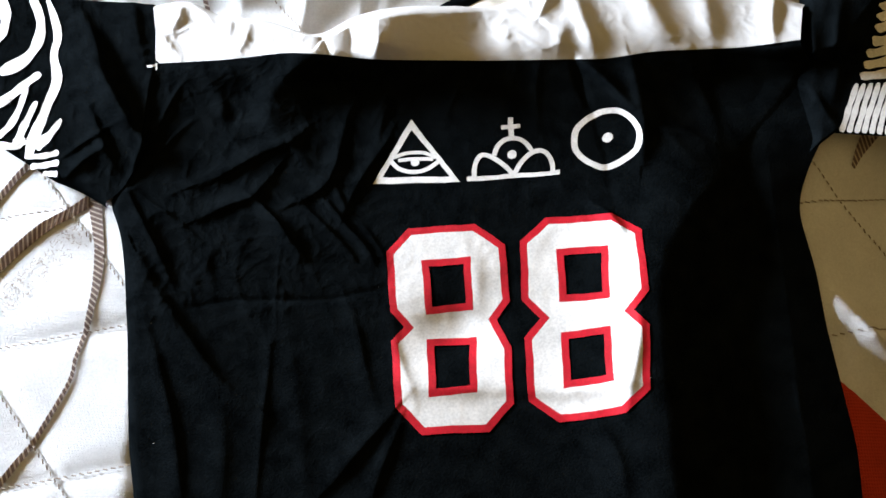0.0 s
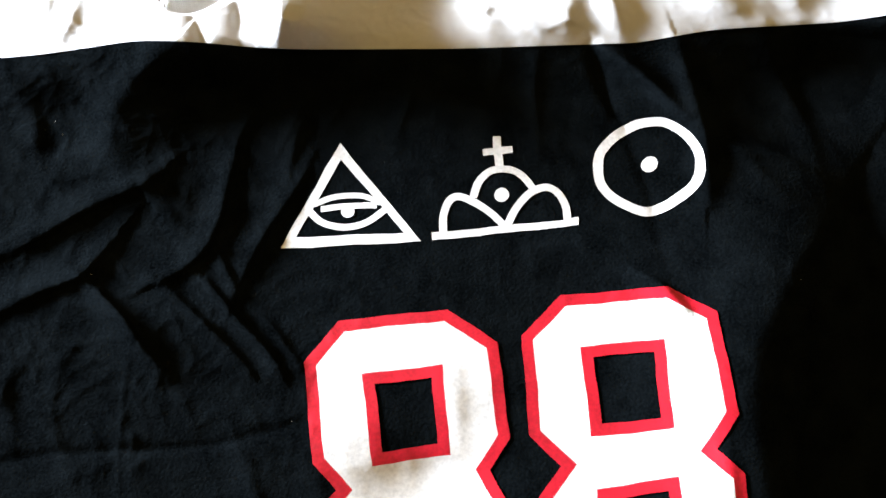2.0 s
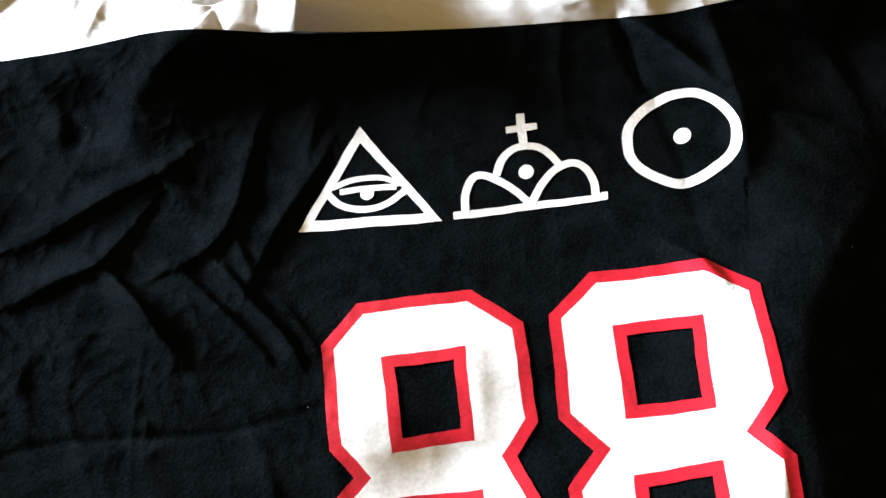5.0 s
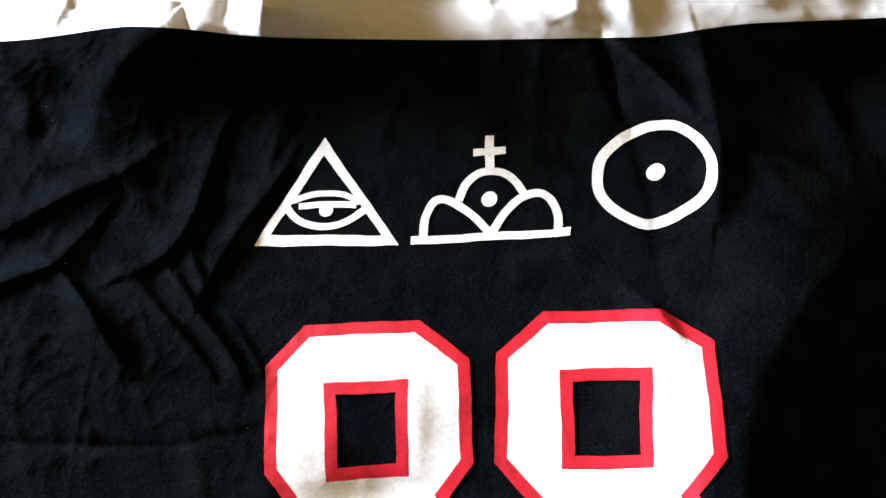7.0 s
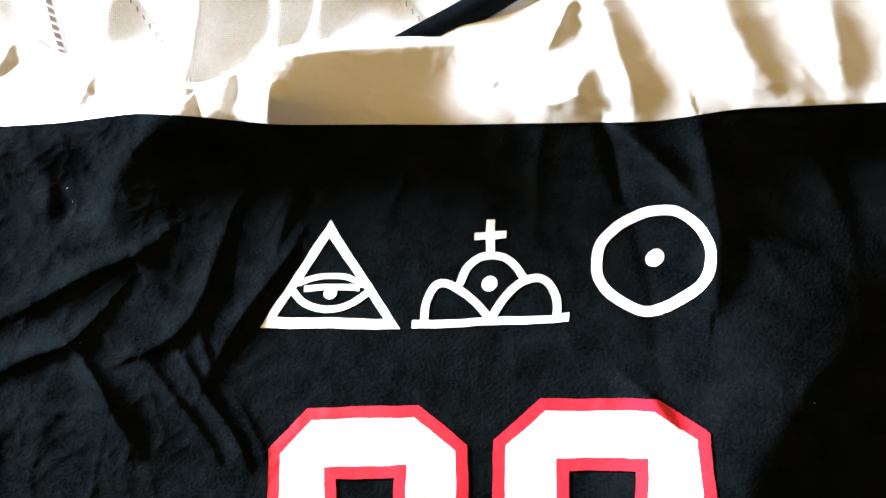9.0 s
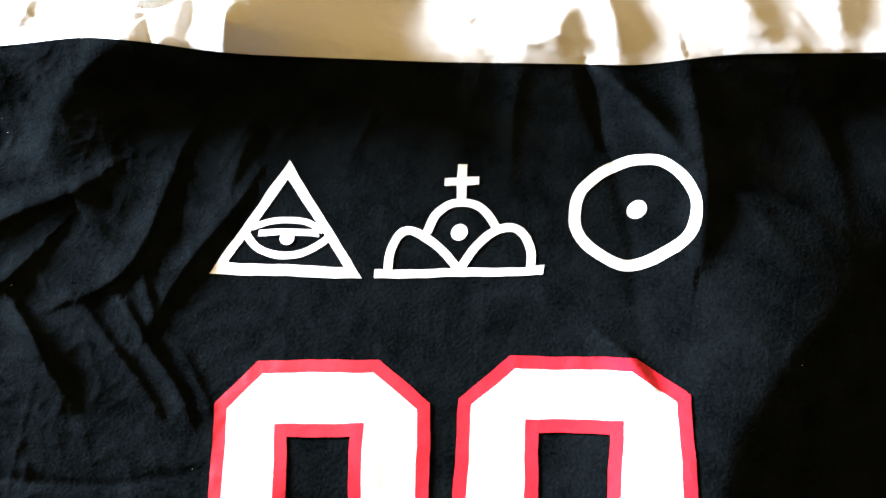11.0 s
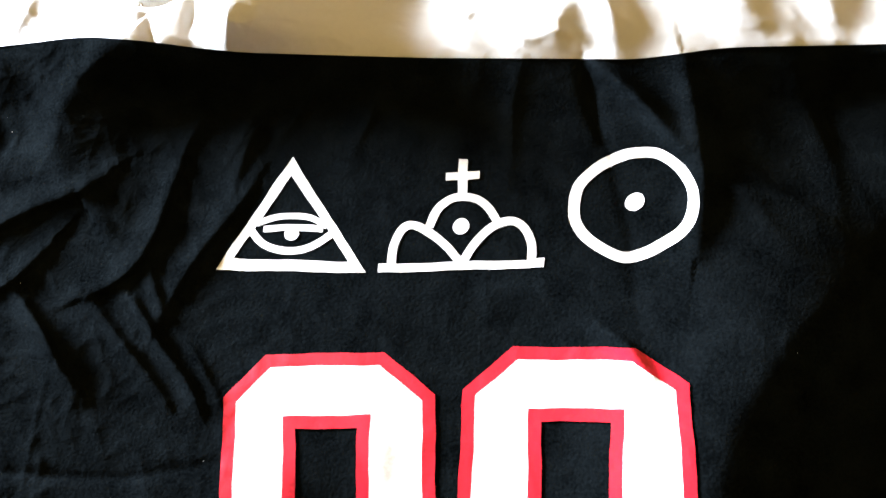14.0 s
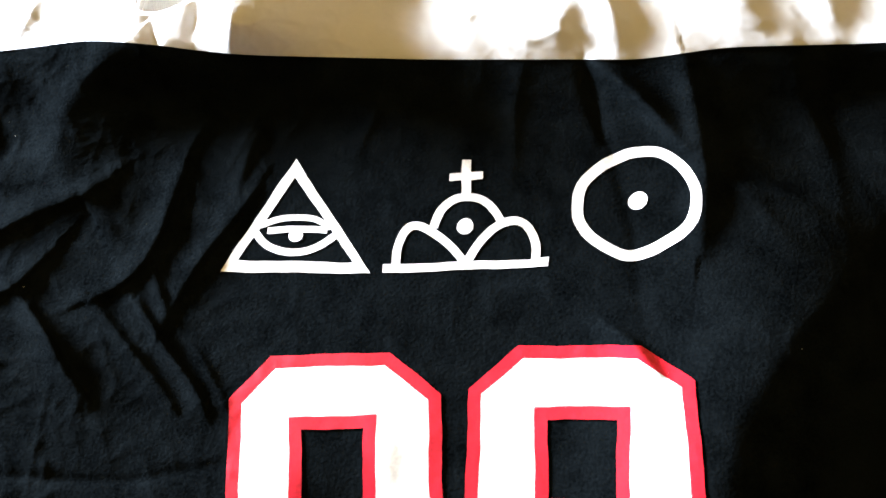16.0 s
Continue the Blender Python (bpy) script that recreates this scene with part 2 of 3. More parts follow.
RIGHT_RIDGES = [
    ([(0.0985, 0.1150), (0.1030, 0.0900), (0.1090, 0.0690)], 0.0042, -0.0040, 1.7),
    ([(0.1090, 0.0690), (0.1150, 0.0457), (0.1205, 0.0201), (0.1230, -0.0178)], 0.0045, -0.0012, 1.7),
    ([(0.1045, 0.1130), (0.1195, 0.1000), (0.1330, 0.0850), (0.1465, 0.0660)], 0.006, 0.0080, 1.1),
    ([(0.1490, 0.1150), (0.1535, 0.0840), (0.1560, 0.0460), (0.1510, 0.0120)], 0.012, 0.0058, 0.6),
    ([(0.1550, 0.0603), (0.1698, 0.0458), (0.1976, 0.0374), (0.2146, 0.0291)], 0.006, 0.0016, 0.5),
    ([(0.0640, -0.0045), (0.0931, -0.0135), (0.1130, -0.0250), (0.1264, -0.0435)], 0.009, 0.0034, 2.0),
    ([(0.1060, -0.0250), (0.1190, -0.0330), (0.1300, -0.0470)], 0.007, 0.0046, 0.45),
]
LOW_FOLDS = [
    (-0.296, -0.004, -0.258, -0.078, 0.007, 0.0050, 0.5),
    (-0.290, 0.000, -0.236, -0.044, 0.006, 0.0030, 0.5),
    (-0.284, 0.050, -0.262, 0.098, 0.005, 0.0028, 0.5),
    (-0.284, 0.028, -0.250, 0.062, 0.005, 0.0022, 0.5),
    (-0.150, -0.130, -0.132, -0.270, 0.012, 0.0016, 0.8),
    (-0.100, -0.115, -0.080, -0.180, 0.010, 0.0030, 0.6),
    (-0.230, 0.100, -0.210, 0.060, 0.012, 0.0030, 0.6),
    (-0.062, -0.116, 0.026, -0.110, 0.006, 0.0008, 2.0),
    (-0.002, -0.060, 0.008, -0.112, 0.014, 0.0013, 0.6),
    (-0.066, -0.174, 0.036, -0.180, 0.010, 0.0030, 2.0),
    (-0.062, -0.135, -0.052, -0.175, 0.010, 0.0020, 0.5),
    (0.050, -0.183, 0.140, -0.178, 0.009, 0.0030, 2.0),
]
RIGHT_FOLDS = [
    (0.205, 0.115, 0.215, 0.060, 0.014, 0.0035, 0.5),
    (0.165, 0.062, 0.215, 0.026, 0.012, 0.0018, 0.5),
    (0.170, 0.050, 0.200, 0.010, 0.012, 0.0016, 0.5),
    (0.138, -0.130, 0.126, -0.194, 0.010, 0.0036, 0.6),
    (0.030, -0.195, 0.120, -0.215, 0.010, 0.0020),
    (0.200, -0.120, 0.230, -0.260, 0.014, 0.0030),
    (0.255, -0.120, 0.262, -0.220, 0.008, 0.0030),
]
SEAM_FOLDS = [
    (-0.092, 0.100, -0.107, 0.060, 0.007, 0.0035, 0.6),
    (-0.062, 0.100, -0.080, 0.066, 0.006, 0.0030, 0.6),
    (-0.038, 0.104, -0.052, 0.078, 0.005, 0.0025, 0.6),
    (-0.066, 0.084, -0.078, 0.046, 0.007, 0.0034, 0.5),
    (-0.005, 0.104, -0.014, 0.070, 0.007, 0.0025, 0.6),
    (0.044, 0.104, 0.040, 0.080, 0.008, 0.0010, 0.6),
    (0.066, 0.105, 0.062, 0.060, 0.007, 0.0025, 0.6),
]


CREASES = [(random.Random(11 + i).uniform(0, math.pi), random.Random(51 + i).uniform(0.022, 0.060), random.Random(91 + i).uniform(0, 6.28)) for i in range(9)]


def crumple(X, Y):
    """Fine crossing creases: sharp crests, wandering."""
    wx = X + 0.006 * np.sin(61 * Y + 1.3) + 0.004 * np.sin(113 * Y - 47 * X)
    wy = Y + 0.006 * np.sin(57 * X + 0.4) + 0.004 * np.sin(97 * X + 53 * Y)
    Z = np.zeros_like(X)
    for turn, length, shift in CREASES:
        phase = (wx * math.cos(turn) + wy * math.sin(turn)) * math.pi / length + shift
        patch = np.clip(np.sin(wx * 27 * math.sin(turn + 1) + wy * 31 * math.cos(turn + 2) + shift * 2), 0, 1)
        Z += 0.045 * length * (1 - np.abs(np.sin(phase))) ** 2.2 * patch
    return Z


def soft(V, steps):
    """Smooth rises and falls: from, to, by how much."""
    out = np.zeros_like(V)
    for lo, hi, a in steps:
        q = np.clip((V - lo) / (hi - lo), 0, 1)
        out = out + a * q * q * (3 - 2 * q)
    return out


def relief(X, Y):
    """Height of the jersey's upper layer."""
    X, Y = np.asarray(X, float), np.asarray(Y, float)
    Z = ridges(X, Y, LEFT_RIDGES) + ridges(X, Y, LOW_RIDGES) + ridges(X, Y, RIGHT_RIDGES) + folds(X, Y, RIGHT_FOLDS) + folds(X, Y, LOW_FOLDS) + 0.7 * folds(X, Y, SEAM_FOLDS)
    # a hollow by the shoulder, and another across the waist of the first figure
    Z -= 0.0022 * np.exp(-(((X + 0.212) / 0.012) ** 2) - ((Y - 0.066) / 0.009) ** 2)
    Z -= 0.0070 * np.exp(-(((X + 0.008) / 0.036) ** 2) - ((Y + 0.128) / 0.027) ** 2)
    # the shoulders are heaped up, and the back slopes down from them
    heap = soft(X, [(-0.32, -0.14, 0.028), (-0.12, 0.06, -0.018), (0.04, 0.32, -0.008)])
    Z += heap * soft(Y, [(0.080, 0.134, 1.0), (0.136, 0.190, -0.3)])
    Z += soft(X, [(0.148, 0.262, -0.024)]) * (1 + soft(Y, [(0.092, 0.124, -1.0)])) * (1 + soft(-Y, [(-0.015, 0.065, -1.0)]))
    Z += 0.0010 * np.sin(31 * X + 17 * Y) * np.sin(23 * Y - 9 * X)
    rumpled = np.clip((-0.035 - X) / 0.08, 0, 1) * np.clip((Y + 0.17) / 0.07, 0.12, 1) + 0.28 * np.clip((Y + 0.17) / 0.07, 0.4, 1)
    Z += 0.35 * rumpled * np.clip((0.125 - Y) / 0.03, 0, 1) * crumple(X, Y)
    Z += 0.14 * (rumpled + 0.2) * crumple(3.1 * X + 0.2, 2.3 * Y + 0.7)
    # the long fold from the armpit, turning down along the flank, which sinks away beyond it
    d1, d2 = (X - 0.311) * 0.770 - (Y - 0.095) * 0.638 + 0.015, X - 0.153
    d = -0.012 * np.log(np.exp(-np.clip(d1, -0.5, 0.5) / 0.012) + np.exp(-np.clip(d2, -0.5, 0.5) / 0.012))
    Z += np.where(d < 0, 0.014 * np.exp(-((d / 0.045) ** 2)), 0.014 - 0.028 * (1 - np.exp(-np.maximum(d, 0) ** 1.7 / 0.0042)))
    return Z


def fall(s, edge):
    """0 at the ends of 0..1, 1 inside: the roll of a cloth's edge down to the bed."""
    k = np.clip(np.minimum(s, 1 - s) / edge, 0, 1)
    return np.sqrt(np.clip(1 - (1 - k) ** 2, 0, 1))


def sag(X, Y):
    """The bed's soft edge falls away beside the jersey's flank."""
    return -0.22 * np.maximum(X - 0.262, 0) * np.clip((0.05 - Y) / 0.06, 0, 1) - 0.30 * np.maximum(X - 0.308, 0)


def seat(Z, k, low=0.0):
    return BED_Z + 0.005 + low + np.maximum(Z - BED_Z - 0.005, 0.0) * k


# ---------------------------------------------------------------- the room
setting = lambda ob, label, cat: tagged(ob, label, cat, "", "structure")
# unseen walls and ceiling close the room and bounce warm light onto the cloth
RX0, RX1, RY0, RY1, RZ0, RZ1 = -1.90, 1.90, -2.1, 2.1, -0.56, 1.95
T = 0.12
setting(part("floor", box(bmesh.new(), RX0 - T, RX1 + T, RY0 - T, RY1 + T, RZ0 - T, RZ0), FLOOR), "brown wooden bedroom floor under the bed", "floor")
setting(part("ceiling", box(bmesh.new(), RX0 - T, RX1 + T, RY0 - T, RY1 + T, RZ1, RZ1 + T), CEIL), "plain ochre painted bedroom ceiling, unseen", "ceiling")
setting(part("wall_north", box(bmesh.new(), RX0 - T, RX1 + T, RY1, RY1 + T, RZ0, RZ1), WALL), "plain ochre painted bedroom wall, unseen", "wall")
setting(part("wall_south", box(bmesh.new(), RX0 - T, RX1 + T, RY0 - T, RY0, RZ0, RZ1), WALL), "plain ochre painted bedroom wall, unseen", "wall")
setting(part("wall_east", box(bmesh.new(), RX1, RX1 + T, RY0, RY1, RZ0, RZ1), WALL), "plain ochre painted bedroom wall, unseen", "wall")
bm = bmesh.new()
box(bm, RX0 - T, RX0, RY0, WIN_Y0, RZ0, RZ1)
box(bm, RX0 - T, RX0, WIN_Y1, RY1, RZ0, RZ1)
box(bm, RX0 - T, RX0, WIN_Y0, WIN_Y1, RZ0, WIN_Z0)
box(bm, RX0 - T, RX0, WIN_Y0, WIN_Y1, WIN_Z1, RZ1)
setting(part("wall_west", bm, WALL), "unseen ochre painted bedroom wall with a window opening", "wall")
window = setting(new("window_1"), "white painted window that lets daylight in", "window")
F = 0.05
for name, b in (("window_jamb", (WIN_Y0, WIN_Y0 + F, WIN_Z0, WIN_Z1)), ("window_jamb", (WIN_Y1 - F, WIN_Y1, WIN_Z0, WIN_Z1)),
                ("window_head", (WIN_Y0 + F, WIN_Y1 - F, WIN_Z1 - F, WIN_Z1)), ("window_rail", (WIN_Y0 + F, WIN_Y1 - F, WIN_Z0, WIN_Z0 + F))):
    part(name, box(bmesh.new(), RX0 - 0.09, RX0 - 0.03, *b, 0.004), FRAME, window)
part("window_sill", box(bmesh.new(), RX0 - 0.03, RX0 + 0.05, WIN_Y0 - 0.04, WIN_Y1 + 0.04, WIN_Z0 - 0.03, WIN_Z0 - 0.002, 0.006), FRAME, window)

# ---------------------------------------------------------------- the bed
BX0, BX1, BY0, BY1 = -0.90, 0.60, -0.95, 1.05
bed = tagged(new("bed"), "wooden double bed under an off-white quilted spread", "bed")
for x in (BX0 + 0.05, BX1 - 0.05):
    for y in (BY0 + 0.05, BY1 - 0.05):
        part("leg", box(bmesh.new(), x - 0.035, x + 0.035, y - 0.035, y + 0.035, RZ0, -0.36, 0.006), WOOD, bed)
for x in (BX0, BX1 - 0.03):
    part("side_rail", box(bmesh.new(), x, x + 0.03, BY0 + 0.03, BY1 - 0.03, -0.40, -0.28, 0.006), WOOD, bed)
for y in (BY0, BY1 - 0.03):
    part("end_rail", box(bmesh.new(), BX0, BX1, y, y + 0.03, -0.40, -0.28, 0.006), WOOD, bed)
part("slat_base", box(bmesh.new(), BX0 + 0.03, BX1 - 0.03, BY0 + 0.03, BY1 - 0.03, -0.33, -0.30), WOOD, bed)

# quilted spread: a lattice of stitched lines, puffed between them
LAT_A, LAT_B = (-0.165, 1.0), (1.0, 0.80)   # normals of the two sets of lines
GAP_A, GAP_B, OFF_A, OFF_B = 0.1175, 0.1337, 0.0518, -0.5365
SPREAD_FOLDS = [
    (-0.136, 0.260, -0.152, 0.160, 0.014, 0.013, 0.4),
    (-0.200, 0.240, -0.215, 0.180, 0.009, 0.004),
    (-0.082, 0.245, -0.098, 0.175, 0.012, 0.007, 0.4),
    (-0.052, 0.260, -0.075, 0.190, 0.008, 0.006),
    (-0.300, 0.260, -0.285, 0.195, 0.012, 0.003),
    (0.318, -0.120, 0.350, -0.150, 0.009, 0.014),
    (0.340, -0.140, 0.440, -0.230, 0.018, 0.022),
    (0.350, -0.040, 0.430, -0.100, 0.018, 0.009),
    (-0.420, -0.010, -0.330, -0.035, 0.015, 0.003),
]


def lattice(X, Y):
    out = []
    for (nx, ny), gap, off in ((LAT_A, GAP_A, OFF_A), (LAT_B, GAP_B, OFF_B)):
        L = math.hypot(nx, ny)
        v = (X * nx + Y * ny - off) / L
        g = gap
        out.append(np.abs((v + g / 2) % g - g / 2))
    return out


def spread_z(X, Y):
    a, b = lattice(X, Y)
    puff = np.clip(np.minimum(a, b) / 0.020, 0, 1)
    z = BED_Z - 0.004 + 0.004 * np.sqrt(puff) + folds(X, Y, SPREAD_FOLDS)
    z += 0.0010 * np.sin(37 * X + 11) * np.sin(41 * Y + 3)
    under = np.clip((0.285 - np.abs(X)) / 0.03, 0, 1) * np.clip((0.13 - Y) / 0.03, 0, 1)
    z += 0.42 * np.clip(Y - 0.190, 0, 0.12) * np.clip((0.02 - X) / 0.1, 0, 1)
    return z - 0.012 * under + np.maximum(sag(X, Y), -0.07)


def axis_steps(lo, a, b, hi):
    return np.concatenate([np.linspace(lo, a, 24, endpoint=False), np.arange(a, b, 0.0045), np.linspace(b, hi, 24)])


xs, ys = axis_steps(BX0 - 0.012, -0.52, 0.50, BX1 + 0.012), axis_steps(BY0 - 0.012, -0.42, 0.36, BY1 + 0.012)
X, Y = np.meshgrid(xs, ys)
Z = spread_z(X, Y)
hang = np.minimum.reduce([X - xs[0], xs[-1] - X, Y - ys[0], ys[-1] - Y])
Z = np.where(hang < 0.003, -0.26, Z - 0.035 * np.clip(1 - hang / 0.06, 0, 1) ** 2)
spread = tagged(new("bedspread"), "off-white quilted jacquard bedspread with brown braided petal outlines", "bedspread")
grid_part("quilted_cloth", X, Y, Z, SPREAD, spread)


# the mattress under it gives way in the same places
m = 70
gx, gy = np.meshgrid(np.linspace(BX0 + 0.01, BX1 - 0.01, m), np.linspace(BY0 + 0.01, BY1 - 0.01, m))
rim = np.minimum.reduce([gx - BX0, BX1 - gx, gy - BY0, BY1 - gy])
gz = np.minimum(spread_z(gx, gy), BED_Z) - 0.014 - 0.05 * np.clip(1 - rim / 0.09, 0, 1) ** 2
verts = [(a, b, c) for a, b, c in zip(gx.ravel(), gy.ravel(), gz.ravel())] + [(a, b, -0.30) for a, b in zip(gx.ravel(), gy.ravel())]
faces = []
for r in range(m - 1):
    for c in range(m - 1):
        q = r * m + c
        faces.append((q, q + 1, q + m + 1, q + m))
        faces.append((q + m * m + m, q + m * m + m + 1, q + m * m + 1, q + m * m))
loop = list(range(m)) + [r * m + m - 1 for r in range(1, m)] + [(m - 1) * m + c for c in range(m - 2, -1, -1)] + [r * m for r in range(m - 2, 0, -1)]
for a, b in zip(loop, loop[1:] + loop[:1]):
    faces.append((a, a + m * m, b + m * m, b))
me = bpy.data.meshes.new("mattress")
me.from_pydata(verts, [], faces)
me.materials.append(TICKING)
mattress = tagged(new("mattress", me), "thick off-white mattress on a wooden bed", "mattress")


def stitches():
    verts, faces = [], []
    rng = random.Random(4)
    for (nx, ny), gap, off in ((LAT_A, GAP_A, OFF_A), (LAT_B, GAP_B, OFF_B)):
        L = math.hypot(nx, ny)
        n = np.array((nx, ny)) / L
        d = np.array((-n[1], n[0]))
        for k in range(-8, 9):
            base = n * (off / L + gap * k)
            for s in np.arange(-0.9, 0.9, 0.0065):
                c = base + d * s
                if not (-0.52 < c[0] < 0.5 and -0.42 < c[1] < 0.36):
                    continue
                turn = 0.35 + rng.uniform(-0.15, 0.15)
                e = (d * math.cos(turn) + n * math.sin(turn)) * 0.0021
                w = np.array((-e[1], e[0])) / 0.0021 * 0.0006
                z = float(spread_z(np.array(c[0]), np.array(c[1])))
                i = len(verts)
                for q, h in ((-e - w, 0.0002), (e - w, 0.0002), (e + w, 0.0002), (-e + w, 0.0002), (-e * 0.6, 0.0011), (e * 0.6, 0.0011)):
                    verts.append((c[0] + q[0], c[1] + q[1], z + h + 0.0022))
                faces += [(i, i + 1, i + 5, i + 4), (i + 2, i + 3, i + 4, i + 5), (i + 1, i + 2, i + 5), (i + 3, i, i + 4)]
    me = bpy.data.meshes.new("stitching")
    me.from_pydata(verts, [], faces)
    me.materials.append(THREAD)
    ob = new("stitching", me)
    ob.parent = spread
    return tagged(ob, "grey-brown quilting stitches", "", "", "stuff")


stitches()


def braid(points, w0, w1, slant=0.7):
    """A flat plaited ribbon: slanting strands, brown and cream by turns, laid along a smooth line."""
    line = spline(points, 60)
    seg = np.linalg.norm(np.diff(line, axis=0), axis=1)
    run = np.concatenate([[0], np.cumsum(seg)])
    step = 0.0017
    verts, faces, mats = [], [], []
    for k, s in enumerate(np.arange(0, run[-1] - step, step)):
        w = w0 + (w1 - w0) * s / run[-1]
        if w < 0.0006:
            continue
        quad = []
        for u, a in ((-1, s), (-1, s + step), (1, s + step), (1, s)):
            q = min(max(a + u * w * slant * 0.5, 0), run[-1])
            c = np.array([np.interp(q, run, line[:, 0]), np.interp(q, run, line[:, 1])])
            e = np.array([np.interp(min(q + 0.001, run[-1]), run, line[:, 0]), np.interp(min(q + 0.001, run[-1]), run, line[:, 1])]) - np.array([np.interp(max(q - 0.001, 0), run, line[:, 0]), np.interp(max(q - 0.001, 0), run, line[:, 1])])
            e /= np.linalg.norm(e) + 1e-9
            quad.append(c + np.array((-e[1], e[0])) * u * w * 0.5)
        i = len(verts)
        for q in quad:
            verts.append((q[0], q[1], float(spread_z(np.array(q[0]), np.array(q[1]))) + 0.0004))
        mid = [(quad[0] + quad[1]) / 2, (quad[3] + quad[2]) / 2]
        for q in mid:
            verts.append((q[0], q[1], float(spread_z(np.array(q[0]), np.array(q[1]))) + 0.0017))
        faces += [(i, i + 4, i + 5, i + 3), (i + 4, i + 1, i + 2, i + 5)]
        mats += [0 if k % 3 < 2 else 1] * 2
    me = bpy.data.meshes.new("braid")
    me.from_pydata(verts, [], faces)
    me.materials.append(BRAID_DARK)
    me.materials.append(BRAID_PALE)
    me.polygons.foreach_set("material_index", mats)
    ob = new("braid", me)
    ob.parent = spread
    return tagged(ob, "brown and cream braided ribbon", "", "", "stuff")


braid([(-0.337, 0.000), (-0.365, -0.019), (-0.388, -0.037), (-0.414, -0.064), (-0.458, -0.120)], 0.011, 0.010)
braid([(-0.335, 0.001), (-0.327, -0.038), (-0.324, -0.079), (-0.328, -0.114), (-0.336, -0.150)], 0.012, 0.0032)
braid([(-0.335, -0.146), (-0.339, -0.166), (-0.362, -0.211), (-0.390, -0.249), (-0.438, -0.295)], 0.0032, 0.0075)
braid([(-0.395, 0.042), (-0.407, 0.025), (-0.427, -0.005), (-0.470, -0.06)], 0.007, 0.006)
braid([(-0.242, 0.160), (-0.243, 0.183), (-0.252, 0.223), (-0.258, 0.30)], 0.004, 0.005)
braid([(-0.352, 0.180), (-0.354, 0.215), (-0.356, 0.30)], 0.005, 0.006)
braid([(0.345, 0.017), (0.352, 0.032), (0.37, 0.06)], 0.004, 0.020)
braid([(-0.050, 0.262), (-0.100, 0.248), (-0.150, 0.258)], 0.012, 0.010)


def curls():
    """Short raised loops of thread woven into the petal beside the braid."""
    rng = random.Random(9)
    bm = bmesh.new()
    for _ in range(320):
        q, off = rng.random(), rng.uniform(0.010, 0.034) * rng.uniform(0.7, 1)
        x, y = -0.352 - 0.106 * q + off * 0.66, -0.012 - 0.110 * q - off * 0.75
        a, bend = rng.uniform(0, 6.28), rng.uniform(-0.9, 0.9)
        r = rng.uniform(0.0010, 0.0020)
        pts = [(x + r * math.cos(a + bend * k) * k, y + r * math.sin(a + bend * k) * k) for k in (-1, -0.3, 0.3, 1)]
        stroke(bm, pts, 0.0005)
    for q in bm.verts:
        q.co.z = float(spread_z(np.array(q.co.x), np.array(q.co.y))) + 0.0012
    return tagged(part("woven_pattern", bm, THREAD, spread), "grey curled threads woven into the petal", "", "", "stuff")


curls()

# orange blanket beside the jersey
u, v = np.meshgrid(np.linspace(0, 1, 60), np.linspace(0, 1, 60))
X = 0.270 + u * 0.32 + 0.004 * np.sin(7 * v)
Y = -0.60 + v * (0.60 - 0.152 - 0.24 * u)
Z = BED_Z - 0.001 + 0.004 * fall(u, 0.06) * fall(v, 0.06) + 0.004 * np.sin(20 * u + 9 * v) * np.clip((u - 0.2) / 0.2, 0, 1) * fall(v, 0.2) + np.maximum(sag(X, Y), -0.07)
tagged(grid_part("blanket", X, Y, Z, ORANGE), "orange-red woven blanket lying on the bedspread", "blanket")

# ---------------------------------------------------------------- the jersey
jersey = tagged(new("jersey"), "black jersey with white yoke and zebra cuffs on the bedspread", "shirt")
jersey.location = (0, 0, 0)
side_l = curve_x([(-0.46, -0.250), (-0.258, -0.2715), (-0.2226, -0.279), (-0.1769, -0.2845), (-0.1294, -0.289), (-0.0698, -0.297), (-0.044, -0.302), (-0.026, -0.308), (-0.012, -0.316), (-0.002, -0.318), (0.014, -0.302), (0.040, -0.289), (0.078, -0.285), (0.119, -0.283), (0.13, -0.284)])
side_r = curve_x([(-0.46, 0.290), (-0.268, 0.303), (-0.228, 0.305), (-0.183, 0.300), (-0.131, 0.294), (-0.083, 0.292), (-0.033, 0.284), (-0.016, 0.287), (0.015, 0.300), (0.034, 0.313), (0.067, 0.312), (0.106, 0.305), (0.13, 0.303)])
yoke_low = curve_x([(-0.30, 0.125), (-0.284, 0.125), (-0.245, 0.126), (-0.217, 0.127), (-0.170, 0.1325), (-0.134, 0.129), (-0.100, 0.1235), (-0.078, 0.121), (0.020, 0.1165), (0.100, 0.115), (0.126, 0.114), (0.170, 0.1205), (0.250, 0.121), (0.303, 0.127), (0.32, 0.129)])
yoke_top = curve_x([(-0.30, 0.188), (-0.290, 0.190), (-0.255, 0.194), (-0.235, 0.176), (-0.180, 0.166), (-0.140, 0.148), (-0.128, 0.150), (-0.110, 0.164), (-0.084, 0.174), (-0.050, 0.177), (0.016, 0.175), (0.045, 0.180), (0.075, 0.200), (0.12, 0.225), (0.20, 0.228), (0.25, 0.200), (0.30, 0.166), (0.32, 0.160)])

